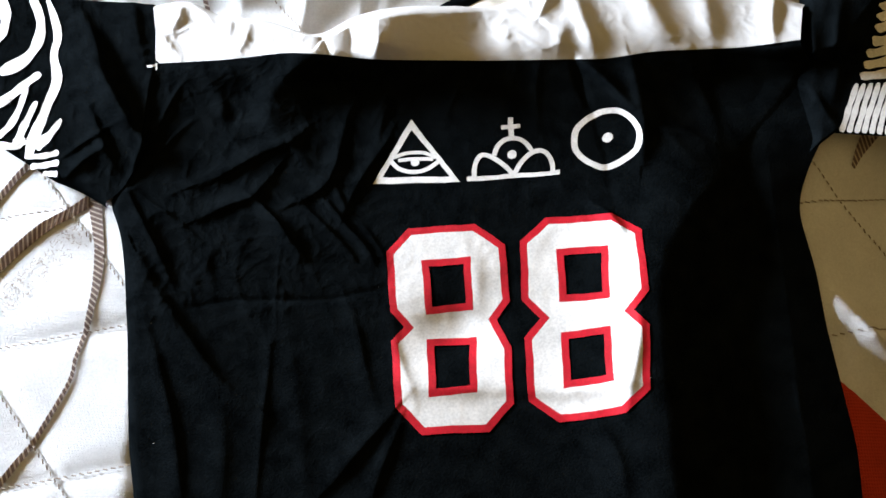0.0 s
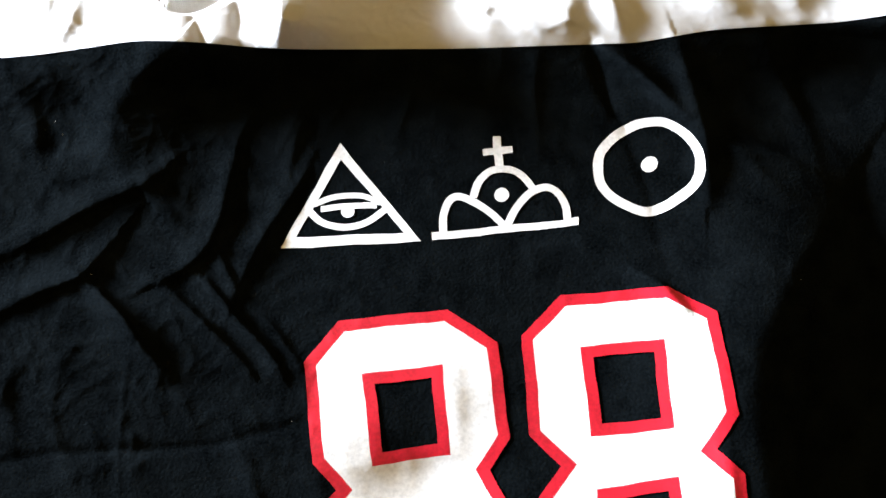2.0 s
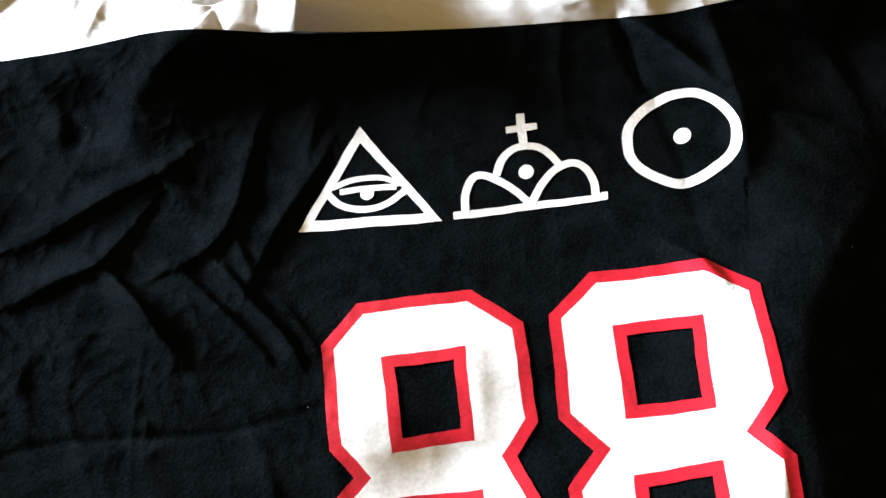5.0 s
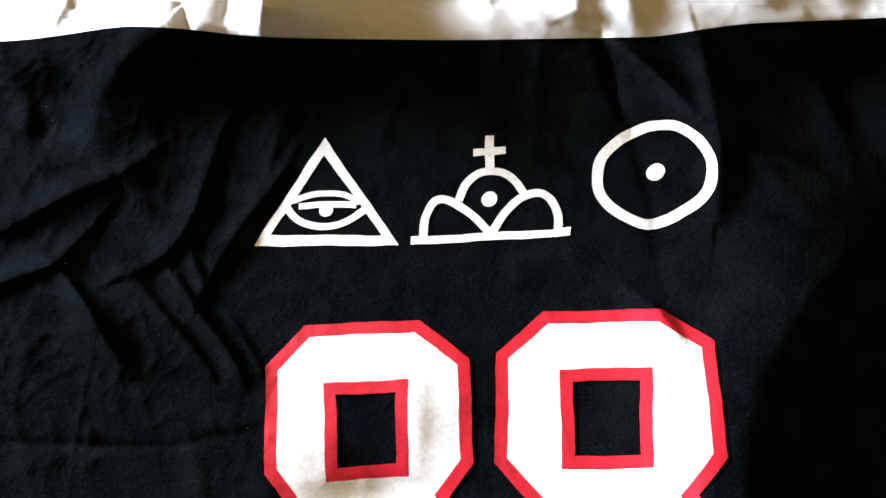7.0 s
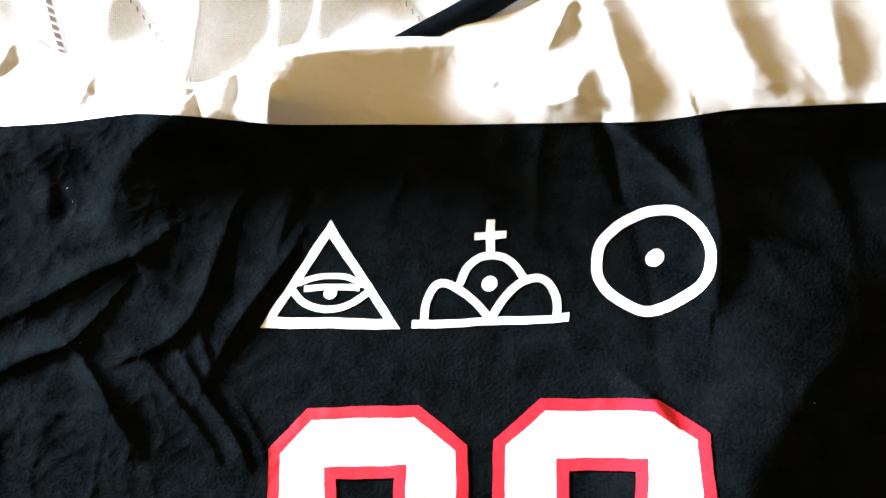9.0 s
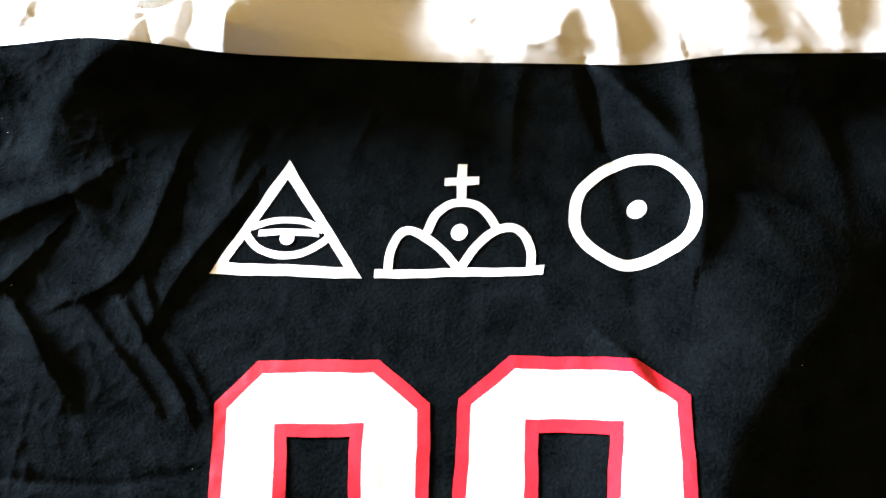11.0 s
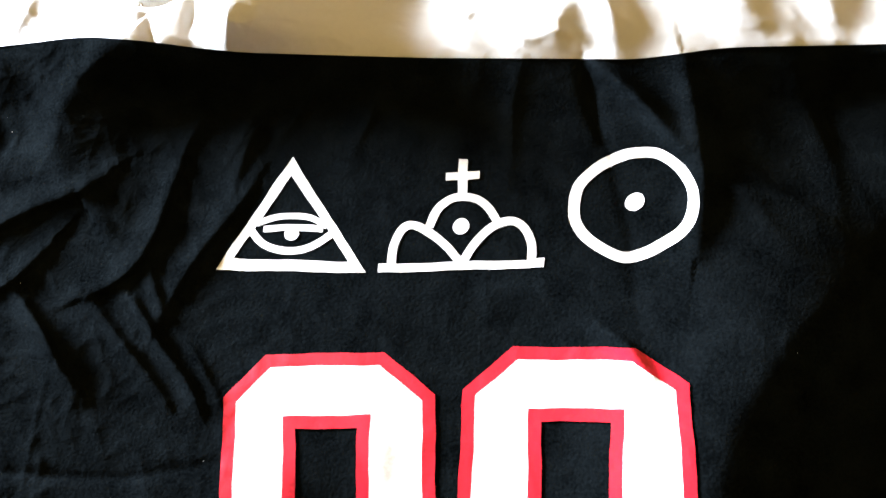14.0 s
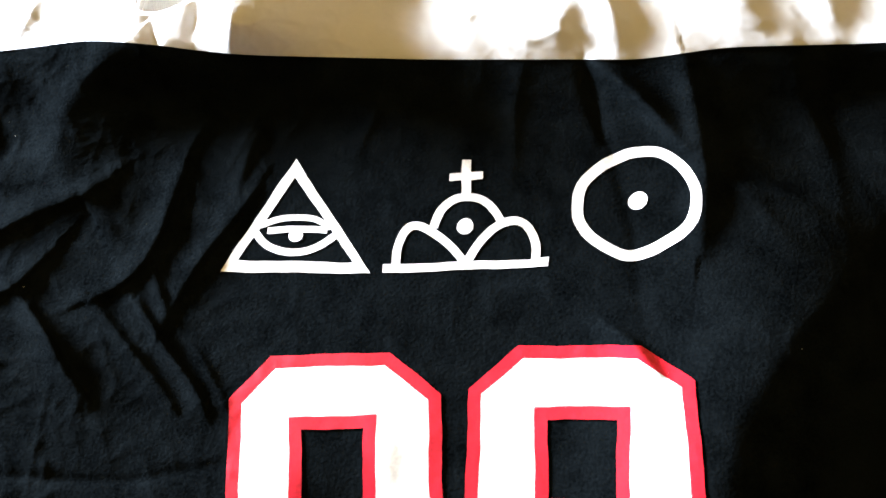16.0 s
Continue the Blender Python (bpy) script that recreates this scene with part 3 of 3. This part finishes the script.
s, v = np.meshgrid(np.linspace(0, 1, 520), np.linspace(0, 1, 520))
y0 = -0.46 + v * (0.125 + 0.46)
X = side_l(y0) + s * (side_r(y0) - side_l(y0))
Y = y0 + np.clip((y0 + 0.05) / 0.175, 0, 1) ** 2 * (yoke_low(X) - 0.125)
open_edge = np.where(y0 < 0.0, 1.0, np.clip(1 - y0 / 0.02, 0, 1))
k = 1 - (1 - fall(s, 0.022)) * open_edge
Z = seat(relief(X, Y), k * np.clip(v / 0.02, 0, 1) ** 0.5, sag(X, Y))
grid_part("body", *toward_eye(X, Y, Z), Z, BLACK, jersey)

YOKE_FOLDS = [
    (-0.138, 0.152, -0.129, 0.120, 0.005, -0.004),
    (-0.088, 0.190, -0.084, 0.116, 0.010, 0.023, 5.0),
    (-0.112, 0.160, -0.108, 0.130, 0.006, -0.004),
    (0.026, 0.205, 0.018, 0.112, 0.046, -0.010, 0.9),
    (0.080, 0.205, 0.064, 0.118, 0.028, 0.0042, 0.7),
    (0.287, 0.190, 0.281, 0.130, 0.012, 0.0070, 0.5),
]
YOKE_RIDGES = [
    ([(-0.267, 0.188), (-0.2700, 0.175), (-0.2750, 0.158)], 0.009, 0.0052, 0.8),
    ([(-0.295, 0.166), (-0.2780, 0.147), (-0.2645, 0.131)], 0.007, 0.0036, 0.8),
    ([(-0.224, 0.178), (-0.2225, 0.164), (-0.2230, 0.148)], 0.008, 0.0038, 0.8),
    ([(-0.205, 0.168), (-0.2085, 0.150), (-0.2150, 0.132)], 0.009, 0.0042, 0.8),
    ([(-0.246, 0.177), (-0.2350, 0.163)], 0.007, 0.0026, 0.8),
    ([(0.097, 0.197), (0.1040, 0.178), (0.1096, 0.1558), (0.1150, 0.1378), (0.1185, 0.112)], 0.012, 0.0074, 0.85),
    ([(0.094, 0.154), (0.0880, 0.140), (0.0845, 0.120)], 0.011, 0.0042, 0.9),
    ([(0.158, 0.207), (0.1645, 0.189), (0.1783, 0.1522), (0.1900, 0.124)], 0.024, 0.0082, 0.60),
    ([(0.220, 0.188), (0.2220, 0.171), (0.2241, 0.1500), (0.2247, 0.128)], 0.017, 0.0058, 0.60),
    ([(0.050, 0.168), (0.0630, 0.1600), (0.0786, 0.1466)], 0.005, -0.0032, 1.0),
    ([(0.030, 0.160), (0.0360, 0.1400), (0.0420, 0.1200)], 0.012, 0.0024, 0.9),
]
YOKE_EDGE_FOLDS = [
    (0.020, 0.175, 0.070, 0.186, 0.004, -0.003),
    (0.085, 0.195, 0.070, 0.165, 0.004, 0.003),
    (-0.250, 0.196, -0.228, 0.178, 0.006, -0.005),
]


def yoke_z(X, Y):
    return relief(X, Y) + (folds(X, Y, YOKE_FOLDS) + ridges(X, Y, YOKE_RIDGES) + folds(X, Y, YOKE_EDGE_FOLDS) + 0.15 * (1 + 1.4 * np.exp(-(((X - 0.062) / 0.035) ** 2))) * crumple(2.2 * X + 0.3, 2.2 * Y + 0.1) + 0.035 * crumple(4.6 * X + 0.9, 3.8 * Y + 0.4)) * soft(Y, [(0.092, 0.148, 1.0)])


s, v = np.meshgrid(np.linspace(0, 1, 480), np.linspace(0, 1, 80))
X = -0.285 + s * (0.304 + 0.285) - (1 - s) * 0.007 * v + 0.006 * s * v
lo, hi = yoke_low(X), yoke_top(X)
Y = lo + v * (hi - lo)
k = np.clip((1 - v) / 0.16, 0, 1)
Z = seat(yoke_z(X, Y), np.sqrt(np.clip(1 - (1 - k) ** 2, 0, 1)))
grid_part("yoke", *toward_eye(X, Y, Z), Z, SATIN, jersey, "white satin shoulder yoke with soft creases")

# inside of the front, seen through the neck opening, and the black neck band
u, v = np.meshgrid(np.linspace(0, 1, 60), np.linspace(0, 1, 30))
X = 0.000 + u * 0.30
Y = 0.150 + v * (0.03 + 0.10 * u) + 0.0 * u
Z = BED_Z + 0.004 + 0.004 * np.sin(v * 3) + 0.002 * np.sin(u * 30)
grid_part("front_lining", X, Y, Z, INNER, jersey, "pale inside of the front")
line = spline([(-0.045, 0.160), (-0.006, 0.182), (0.026, 0.200), (0.060, 0.222), (0.110, 0.246), (0.20, 0.262), (0.29, 0.235), (0.335, 0.200)], 14)
d = np.gradient(line, axis=0)
d /= np.linalg.norm(d, axis=1)[:, None]
n = np.stack([-d[:, 1], d[:, 0]], 1)
w = np.linspace(-1, 1, 9)[:, None]
wide = np.interp(np.linspace(0, 1, len(line)), [0, 0.1, 0.5, 1], [0.006, 0.009, 0.011, 0.016])
X = line[None, :, 0] + w * n[None, :, 0] * wide
Y = line[None, :, 1] + w * n[None, :, 1] * wide
Z = BED_Z + 0.003 + 0.007 * np.sqrt(np.clip(1 - w**2, 0, 1)) + 0 * X
grid_part("neck_band", X, Y, Z, BLACK, jersey, "black ribbed neck band")


def sleeve(inner, outer, bend, name, mat, edge_in, wrinkles, label=""):
    """A sheet between two edge lines, from the lower edge to the upper, with its own creases."""
    a, b = spline(inner, 24), spline(outer, 24)
    t = np.linspace(0, 1, 110)
    pick = lambda q: np.stack([np.interp(t, np.linspace(0, 1, len(q)), q[:, i]) for i in (0, 1)], 1)
    a, b = pick(a), pick(b)
    u = np.linspace(0, 1, 90)[:, None]
    X = a[None, :, 0] * (1 - u) + b[None, :, 0] * u
    Y = a[None, :, 1] * (1 - u) + b[None, :, 1] * u
    Y = Y - bend * np.sin(np.pi * u) * (1 - t[None, :])
    k = fall(t, 0.07)[None, :] * (1 - edge_in * np.clip(1 - u / 0.35, 0, 1) ** 2)
    Z = seat(np.clip(relief(X, Y), -0.006, 0.01) + folds(X, Y, wrinkles), k)
    return grid_part(name, *toward_eye(X, Y, Z), Z, mat, jersey, label), (lambda x, y: np.clip(relief(x, y), -0.006, 0.01) + folds(x, y, wrinkles))


SEAM_L = [(-0.319, -0.0115), (-0.303, 0.004), (-0.289, 0.040), (-0.284, 0.078), (-0.282, 0.121), (-0.287, 0.152), (-0.293, 0.192)]
CUFF_L = [(-0.3685, 0.0145), (-0.365, 0.042), (-0.366, 0.072), (-0.375, 0.114), (-0.378, 0.155), (-0.391, 0.191), (-0.398, 0.203)]
END_L = [(-0.470, 0.080), (-0.480, 0.10), (-0.485, 0.13), (-0.487, 0.15), (-0.488, 0.18), (-0.488, 0.20), (-0.488, 0.215)]
WR_L = [
    (-0.350, 0.125, -0.292, 0.045, 0.014, 0.013, 0.6),
    (-0.322, 0.064, -0.356, 0.038, 0.004, 0.003, 0.5),
    (-0.288, 0.112, -0.299, 0.000, 0.005, 0.004, 0.6),
    (-0.312, 0.195, -0.300, 0.130, 0.014, 0.005, 0.6),
    (-0.358, 0.170, -0.330, 0.105, 0.014, 0.010, 0.6),
    (-0.332, 0.040, -0.352, 0.020, 0.007, 0.005, 0.6),
    (-0.262, 0.094, -0.283, 0.072, 0.003, 0.002, 0.5),
    (-0.312, 0.085, -0.300, 0.060, 0.008, 0.004, 0.6),
    (-0.345, 0.080, -0.318, 0.030, 0.010, 0.006, 0.5),
]
SEAM_R = [(0.298, 0.022), (0.303, 0.036), (0.301, 0.055), (0.297, 0.085), (0.295, 0.110), (0.304, 0.155), (0.318, 0.195)]
CUFF_R = [(0.322, 0.040), (0.327, 0.048), (0.335, 0.061), (0.346, 0.083), (0.357, 0.105), (0.372, 0.140), (0.388, 0.180)]
END_R = [(0.440, 0.028), (0.450, 0.04), (0.458, 0.06), (0.465, 0.085), (0.470, 0.11), (0.474, 0.14), (0.478, 0.17)]
WR_R = [
    (0.318, 0.190, 0.312, 0.110, 0.007, 0.006),
    (0.345, 0.160, 0.325, 0.080, 0.008, 0.005),
    (0.305, 0.080, 0.318, 0.050, 0.006, 0.004),
]
sl, zl = sleeve(SEAM_L, CUFF_L, -0.002, "sleeve", BLACK, 0.0, WR_L)
cl, _ = sleeve(CUFF_L, END_L, 0.0, "zebra_cuff", BLACK, 0.0, WR_L, "black cuff printed with white zebra stripes")
sr, zr = sleeve(SEAM_R, CUFF_R, 0.0, "sleeve", BLACK, 1.0, WR_R)
cr, _ = sleeve(CUFF_R, END_R, 0.0, "zebra_cuff", BLACK, 0.0, WR_R, "black cuff printed with white zebra stripes")


# ---------------------------------------------------------------- prints
def drape(bm, zf, lift, step=0.0028):
    """Cut a flat shape into a net and lay it on the cloth."""
    for ax in (0, 1):
        vals = [q.co[ax] for q in bm.verts]
        for c in np.arange(math.floor(min(vals) / step) * step + step, max(vals), step):
            co = [0, 0, 0]
            co[ax] = c
            no = [0, 0, 0]
            no[ax] = 1
            bmesh.ops.bisect_plane(bm, geom=bm.verts[:] + bm.edges[:] + bm.faces[:], plane_co=co, plane_no=no, dist=1e-6)
    xy = np.array([(q.co.x, q.co.y) for q in bm.verts])
    # the ink's edge wanders a little
    x, y = xy[:, 0].copy(), xy[:, 1].copy()
    xy[:, 0] += 0.00022 * (np.sin(170 * y + 60 * x) + 0.4 * np.sin(430 * y - 160 * x + 1))
    xy[:, 1] += 0.00022 * (np.sin(150 * x - 70 * y + 2) + 0.4 * np.sin(410 * x + 140 * y))
    z = zf(xy[:, 0], xy[:, 1])
    gx, gy = toward_eye(xy[:, 0], xy[:, 1], z)
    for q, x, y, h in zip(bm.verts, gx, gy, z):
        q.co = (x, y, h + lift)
    for f in bm.faces:
        f.normal_update()
        if f.normal.z < 0:
            f.normal_flip()
        f.smooth = True
    return bm


def flat(bm, outer, holes=()):
    edges = []
    for ring in (outer, *holes):
        vs = [bm.verts.new((x, y, 0)) for x, y in ring]
        edges += [bm.edges.new((vs[i - 1], vs[i])) for i in range(len(vs))]
    bmesh.ops.triangle_fill(bm, use_beauty=True, edges=edges)
    return bm


def inset(ring, w):
    """The ring moved inwards by w (outwards for a negative w), counter-clockwise or not."""
    p = np.array(ring, float)
    area = np.sum(p[:, 0] * np.roll(p[:, 1], -1) - np.roll(p[:, 0], -1) * p[:, 1])
    if area < 0:
        p = p[::-1]
    out = []
    for i in range(len(p)):
        a, b, c = p[i - 1], p[i], p[(i + 1) % len(p)]
        n1 = np.array((-(b - a)[1], (b - a)[0])) / np.linalg.norm(b - a)
        n2 = np.array((-(c - b)[1], (c - b)[0])) / np.linalg.norm(c - b)
        m = (n1 + n2) / (1 + n1 @ n2)
        out.append(b + m * w)
    out = np.array(out)
    return out[::-1] if area < 0 else out


def disc(bm, x, y, rx, ry, turn=0.0):
    c, s_ = math.cos(turn), math.sin(turn)
    vs = [bm.verts.new((x + rx * math.cos(t) * c - ry * math.sin(t) * s_, y + rx * math.cos(t) * s_ + ry * math.sin(t) * c, 0)) for t in np.linspace(0, 2 * math.pi, 28, endpoint=False)]
    bm.faces.new(vs)
    return bm


def digit(outer, holes, edge):
    outer, *holes = [[(0.035 + (x - 0.035) * 0.994, y) for x, y in ring] for ring in (outer, *holes)]
    num = part("number_eight", drape(flat(bmesh.new(), inset(outer, edge), holes), relief, 0.0006, 0.0018), PRINT_WHITE, jersey, "white block figure 8 with a red outline")
    part("outline", drape(flat(bmesh.new(), outer, [inset(outer, edge)]), relief, 0.0006, 0.0018), PRINT_RED, num, "red outline")
    for h in holes:
        part("inner_outline", drape(flat(bmesh.new(), h, [inset(h, edge)]), relief, 0.0006, 0.0018), PRINT_RED, num, "red outline")
    return num


EIGHT_A = [(-0.0704, -0.0626), (-0.0524, -0.0415), (0.0054, -0.0390), (0.0305, -0.0577), (0.0328, -0.1071), (0.0217, -0.1219), (0.0326, -0.1446), (0.0327, -0.1915), (0.0130, -0.2126), (-0.0412, -0.2144), (-0.0627, -0.1931), (-0.0662, -0.1388), (-0.0554, -0.1270), (-0.0669, -0.1137)]
HOLES_A = [[(-0.0408, -0.0704), (0.0008, -0.0680), (0.0024, -0.1130), (-0.0371, -0.1163)], [(-0.0367, -0.1368), (0.0046, -0.1351), (0.0038, -0.1821), (-0.0354, -0.1850)]]
EIGHT_B = [(0.0433, -0.0551), (0.0662, -0.0348), (0.1229, -0.0339), (0.1467, -0.0496), (0.1491, -0.1031), (0.1349, -0.1195), (0.1470, -0.1325), (0.1429, -0.1856), (0.1219, -0.2029), (0.0682, -0.2070), (0.0445, -0.1892), (0.0438, -0.1376), (0.0568, -0.1222), (0.0427, -0.1064)]
HOLES_B = [[(0.0735, -0.0629), (0.1173, -0.0616), (0.1155, -0.1079), (0.0738, -0.1091)], [(0.0735, -0.1342), (0.1144, -0.1312), (0.1141, -0.1768), (0.0733, -0.1806)]]
digit(EIGHT_A, HOLES_A, 0.0060)
digit(EIGHT_B, HOLES_B, 0.0060)

bm = flat(bmesh.new(), [(-0.0485, 0.0605), (-0.0820, 0.0001), (-0.0062, -0.0004)], [[(-0.0480, 0.0505), (-0.0735, 0.0061), (-0.0151, 0.0051)]])
tri = part("triangle_emblem", drape(bm, relief, 0.0003), PRINT_WHITE, jersey, "white triangle outline with an eye in it")
bm = bmesh.new()
stroke(bm, spline([(-0.0638, 0.0244), (-0.0560, 0.0276), (-0.0461, 0.0288), (-0.0363, 0.0275), (-0.0276, 0.0231)], 8), 0.0032)
stroke(bm, spline([(-0.0599, 0.0219), (-0.0461, 0.0226), (-0.0296, 0.0216)], 8), 0.0034)
stroke(bm, spline([(-0.0660, 0.0206), (-0.0585, 0.0138), (-0.0462, 0.0101), (-0.0342, 0.0127), (-0.0240, 0.0203)], 8), 0.0038)
part("eye", drape(bm, relief, 0.00035), PRINT_WHITE, tri)
part("pupil", drape(disc(bmesh.new(), -0.0452, 0.0192, 0.0036, 0.0036), relief, 0.00045), PRINT_WHITE, tri)

crown = part("crown_emblem", drape(flat(bmesh.new(), [(-0.0004, 0.0041), (-0.0003, -0.0002), (0.0798, 0.0037), (0.0803, 0.0084), (0.0718, 0.0073)]), relief, 0.0003), PRINT_WHITE, jersey, "white crown outline with a small cross on top")
bm = bmesh.new()
stroke(bm, spline([(0.0239, 0.0235), (0.0273, 0.0325), (0.0331, 0.0379), (0.0401, 0.0394), (0.0471, 0.0379), (0.0530, 0.0325), (0.0572, 0.0258)], 8), 0.0042)
part("dome", drape(bm, relief, 0.00035), PRINT_WHITE, crown)
for pts in ([(0.0058, 0.0021), (0.0067, 0.0134), (0.0110, 0.0222), (0.0172, 0.0240), (0.0262, 0.0193), (0.0336, 0.0128), (0.0404, 0.0046)], [(0.0404, 0.0046), (0.0484, 0.0175), (0.0555, 0.0242), (0.0641, 0.0270), (0.0704, 0.0230), (0.0736, 0.0150), (0.0741, 0.0052)]):
    part("lobe", drape(stroke(bmesh.new(), spline(pts, 8), 0.0042), relief, 0.0004), PRINT_WHITE, crown)
bm = bmesh.new()
flat(bm, [(0.0373, 0.0399), (0.0420, 0.0399), (0.0419, 0.0484), (0.0479, 0.0489), (0.0479, 0.0529), (0.0419, 0.0529), (0.0416, 0.0594), (0.0372, 0.0594), (0.0372, 0.0524), (0.0312, 0.0517), (0.0312, 0.0477), (0.0372, 0.0483)])
part("cross", drape(bm, relief, 0.00045), PRINT_WHITE, crown)
part("dot", drape(disc(bmesh.new(), 0.0395, 0.0239, 0.0040, 0.0042), relief, 0.0003), PRINT_WHITE, crown)

ring = [(0.0942, 0.0322), (0.0973, 0.0468), (0.1124, 0.0591), (0.1282, 0.0633), (0.1387, 0.0603), (0.1482, 0.0503), (0.1512, 0.0388), (0.147, 0.0252), (0.1354, 0.0155), (0.1211, 0.0093), (0.1103, 0.0118), (0.0978, 0.0211)]
sun = part("circle_emblem", drape(stroke(bmesh.new(), spline(ring, 8, True), 0.0055, True), relief, 0.0003), PRINT_WHITE, jersey, "white hand-drawn circle with a dot in it")
part("dot", drape(disc(bmesh.new(), 0.1229, 0.0374, 0.0051, 0.0042, 0.8), relief, 0.0003), PRINT_WHITE, sun)


def zebra(rows, zf, cuff):
    for pts, w0, w1 in rows:
        line = spline(pts, 8)
        t = np.linspace(0, 1, len(line))
        wd = (w0 + (w1 - w0) * t) * np.clip(np.minimum(t + 0.06, 1.06 - t) / 0.16, 0.15, 1) ** 0.6 * (1 + 0.12 * np.sin(t * 17 + w0 * 900))
        part("stripe", drape(stroke(bmesh.new(), line, wd), zf, 0.0006), PRINT_WHITE, cuff)


STRIPES_L = [
    ([(-0.394, 0.198), (-0.380, 0.161), (-0.381, 0.138), (-0.375, 0.112), (-0.380, 0.086), (-0.387, 0.061), (-0.392, 0.036)], 0.006, 0.011),
    ([(-0.412, 0.205), (-0.398, 0.175), (-0.398, 0.152), (-0.408, 0.133), (-0.430, 0.121)], 0.007, 0.014),
    ([(-0.391, 0.119), (-0.402, 0.110), (-0.414, 0.098), (-0.430, 0.086)], 0.007, 0.010),
    ([(-0.403, 0.108), (-0.405, 0.088), (-0.413, 0.066), (-0.425, 0.055)], 0.005, 0.008),
    ([(-0.391, 0.090), (-0.398, 0.070), (-0.404, 0.048)], 0.005, 0.009),
    ([(-0.366, 0.072), (-0.375, 0.056), (-0.386, 0.044)], 0.004, 0.012),
    ([(-0.364, 0.039), (-0.376, 0.036), (-0.395, 0.036)], 0.006, 0.005),
]
STRIPES_L2 = [
    ([(-0.363, 0.029), (-0.374, 0.027), (-0.388, 0.026)], 0.006, 0.006),
    ([(-0.363, 0.018), (-0.369, 0.018), (-0.376, 0.019)], 0.006, 0.004),
    ([(-0.440, 0.205), (-0.432, 0.175), (-0.440, 0.150)], 0.009, 0.011),
    ([(-0.396, 0.052), (-0.408, 0.046), (-0.425, 0.050)], 0.009, 0.006),
    ([(-0.440, 0.130), (-0.452, 0.110), (-0.470, 0.10)], 0.009, 0.011),
]
rng = random.Random(5)
STRIPES_R = [([(0.3505 + 0.0045 * k, 0.0915 + 0.0108 * k), (0.370 + 0.003 * k, 0.0925 + 0.0116 * k + rng.uniform(-0.0012, 0.0012)), (0.392, 0.0955 + 0.0121 * k + rng.uniform(-0.0015, 0.0015)), (0.425, 0.098 + 0.0126 * k)], 0.0084, 0.0092) for k in range(7)]
STRIPES_R2 = [([(0.3465 + 0.0064 * k, 0.0845), (0.3390 + 0.0064 * k + rng.uniform(-0.0004, 0.0004), 0.0690), (0.3330 + 0.0064 * k + rng.uniform(-0.0005, 0.0005), 0.0540), (0.3255 + 0.0064 * k, 0.0385 - 0.0007 * k)], 0.0045, 0.0050) for k in range(11)]
zebra(STRIPES_L + STRIPES_L2, zl, cl)
zebra(STRIPES_R + STRIPES_R2, zr, cr)

# white bar tack at the armhole seam
bm = bmesh.new()
stroke(bm, spline([(-0.2925, 0.1215), (-0.288, 0.1210), (-0.2835, 0.1222)], 6), 0.0022)
stroke(bm, spline([(-0.2835, 0.1240), (-0.2830, 0.1190), (-0.2832, 0.1165)], 6), 0.0016)
part("bar_tack", drape(bm, zl, 0.0022), PRINT_WHITE, jersey, "white bar tack thread")

# specks of lint on the black cloth
rng = random.Random(21)
bm = bmesh.new()
for _ in range(14):
    x, y, r = rng.uniform(-0.27, 0.26), rng.uniform(-0.25, 0.10), rng.uniform(0.00012, 0.00028)
    a = rng.uniform(0, 6.28)
    z = float(relief(np.array([x]), np.array([y]))[0])
    gx, gy = toward_eye(np.array([x]), np.array([y]), np.array([z]))
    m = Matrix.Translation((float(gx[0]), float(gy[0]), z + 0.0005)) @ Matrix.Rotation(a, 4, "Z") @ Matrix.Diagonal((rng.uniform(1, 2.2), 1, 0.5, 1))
    bmesh.ops.create_icosphere(bm, subdivisions=1, radius=r, matrix=m)
tagged(part("lint", bm, INNER, jersey), "tiny white specks of lint", "", "", "stuff")
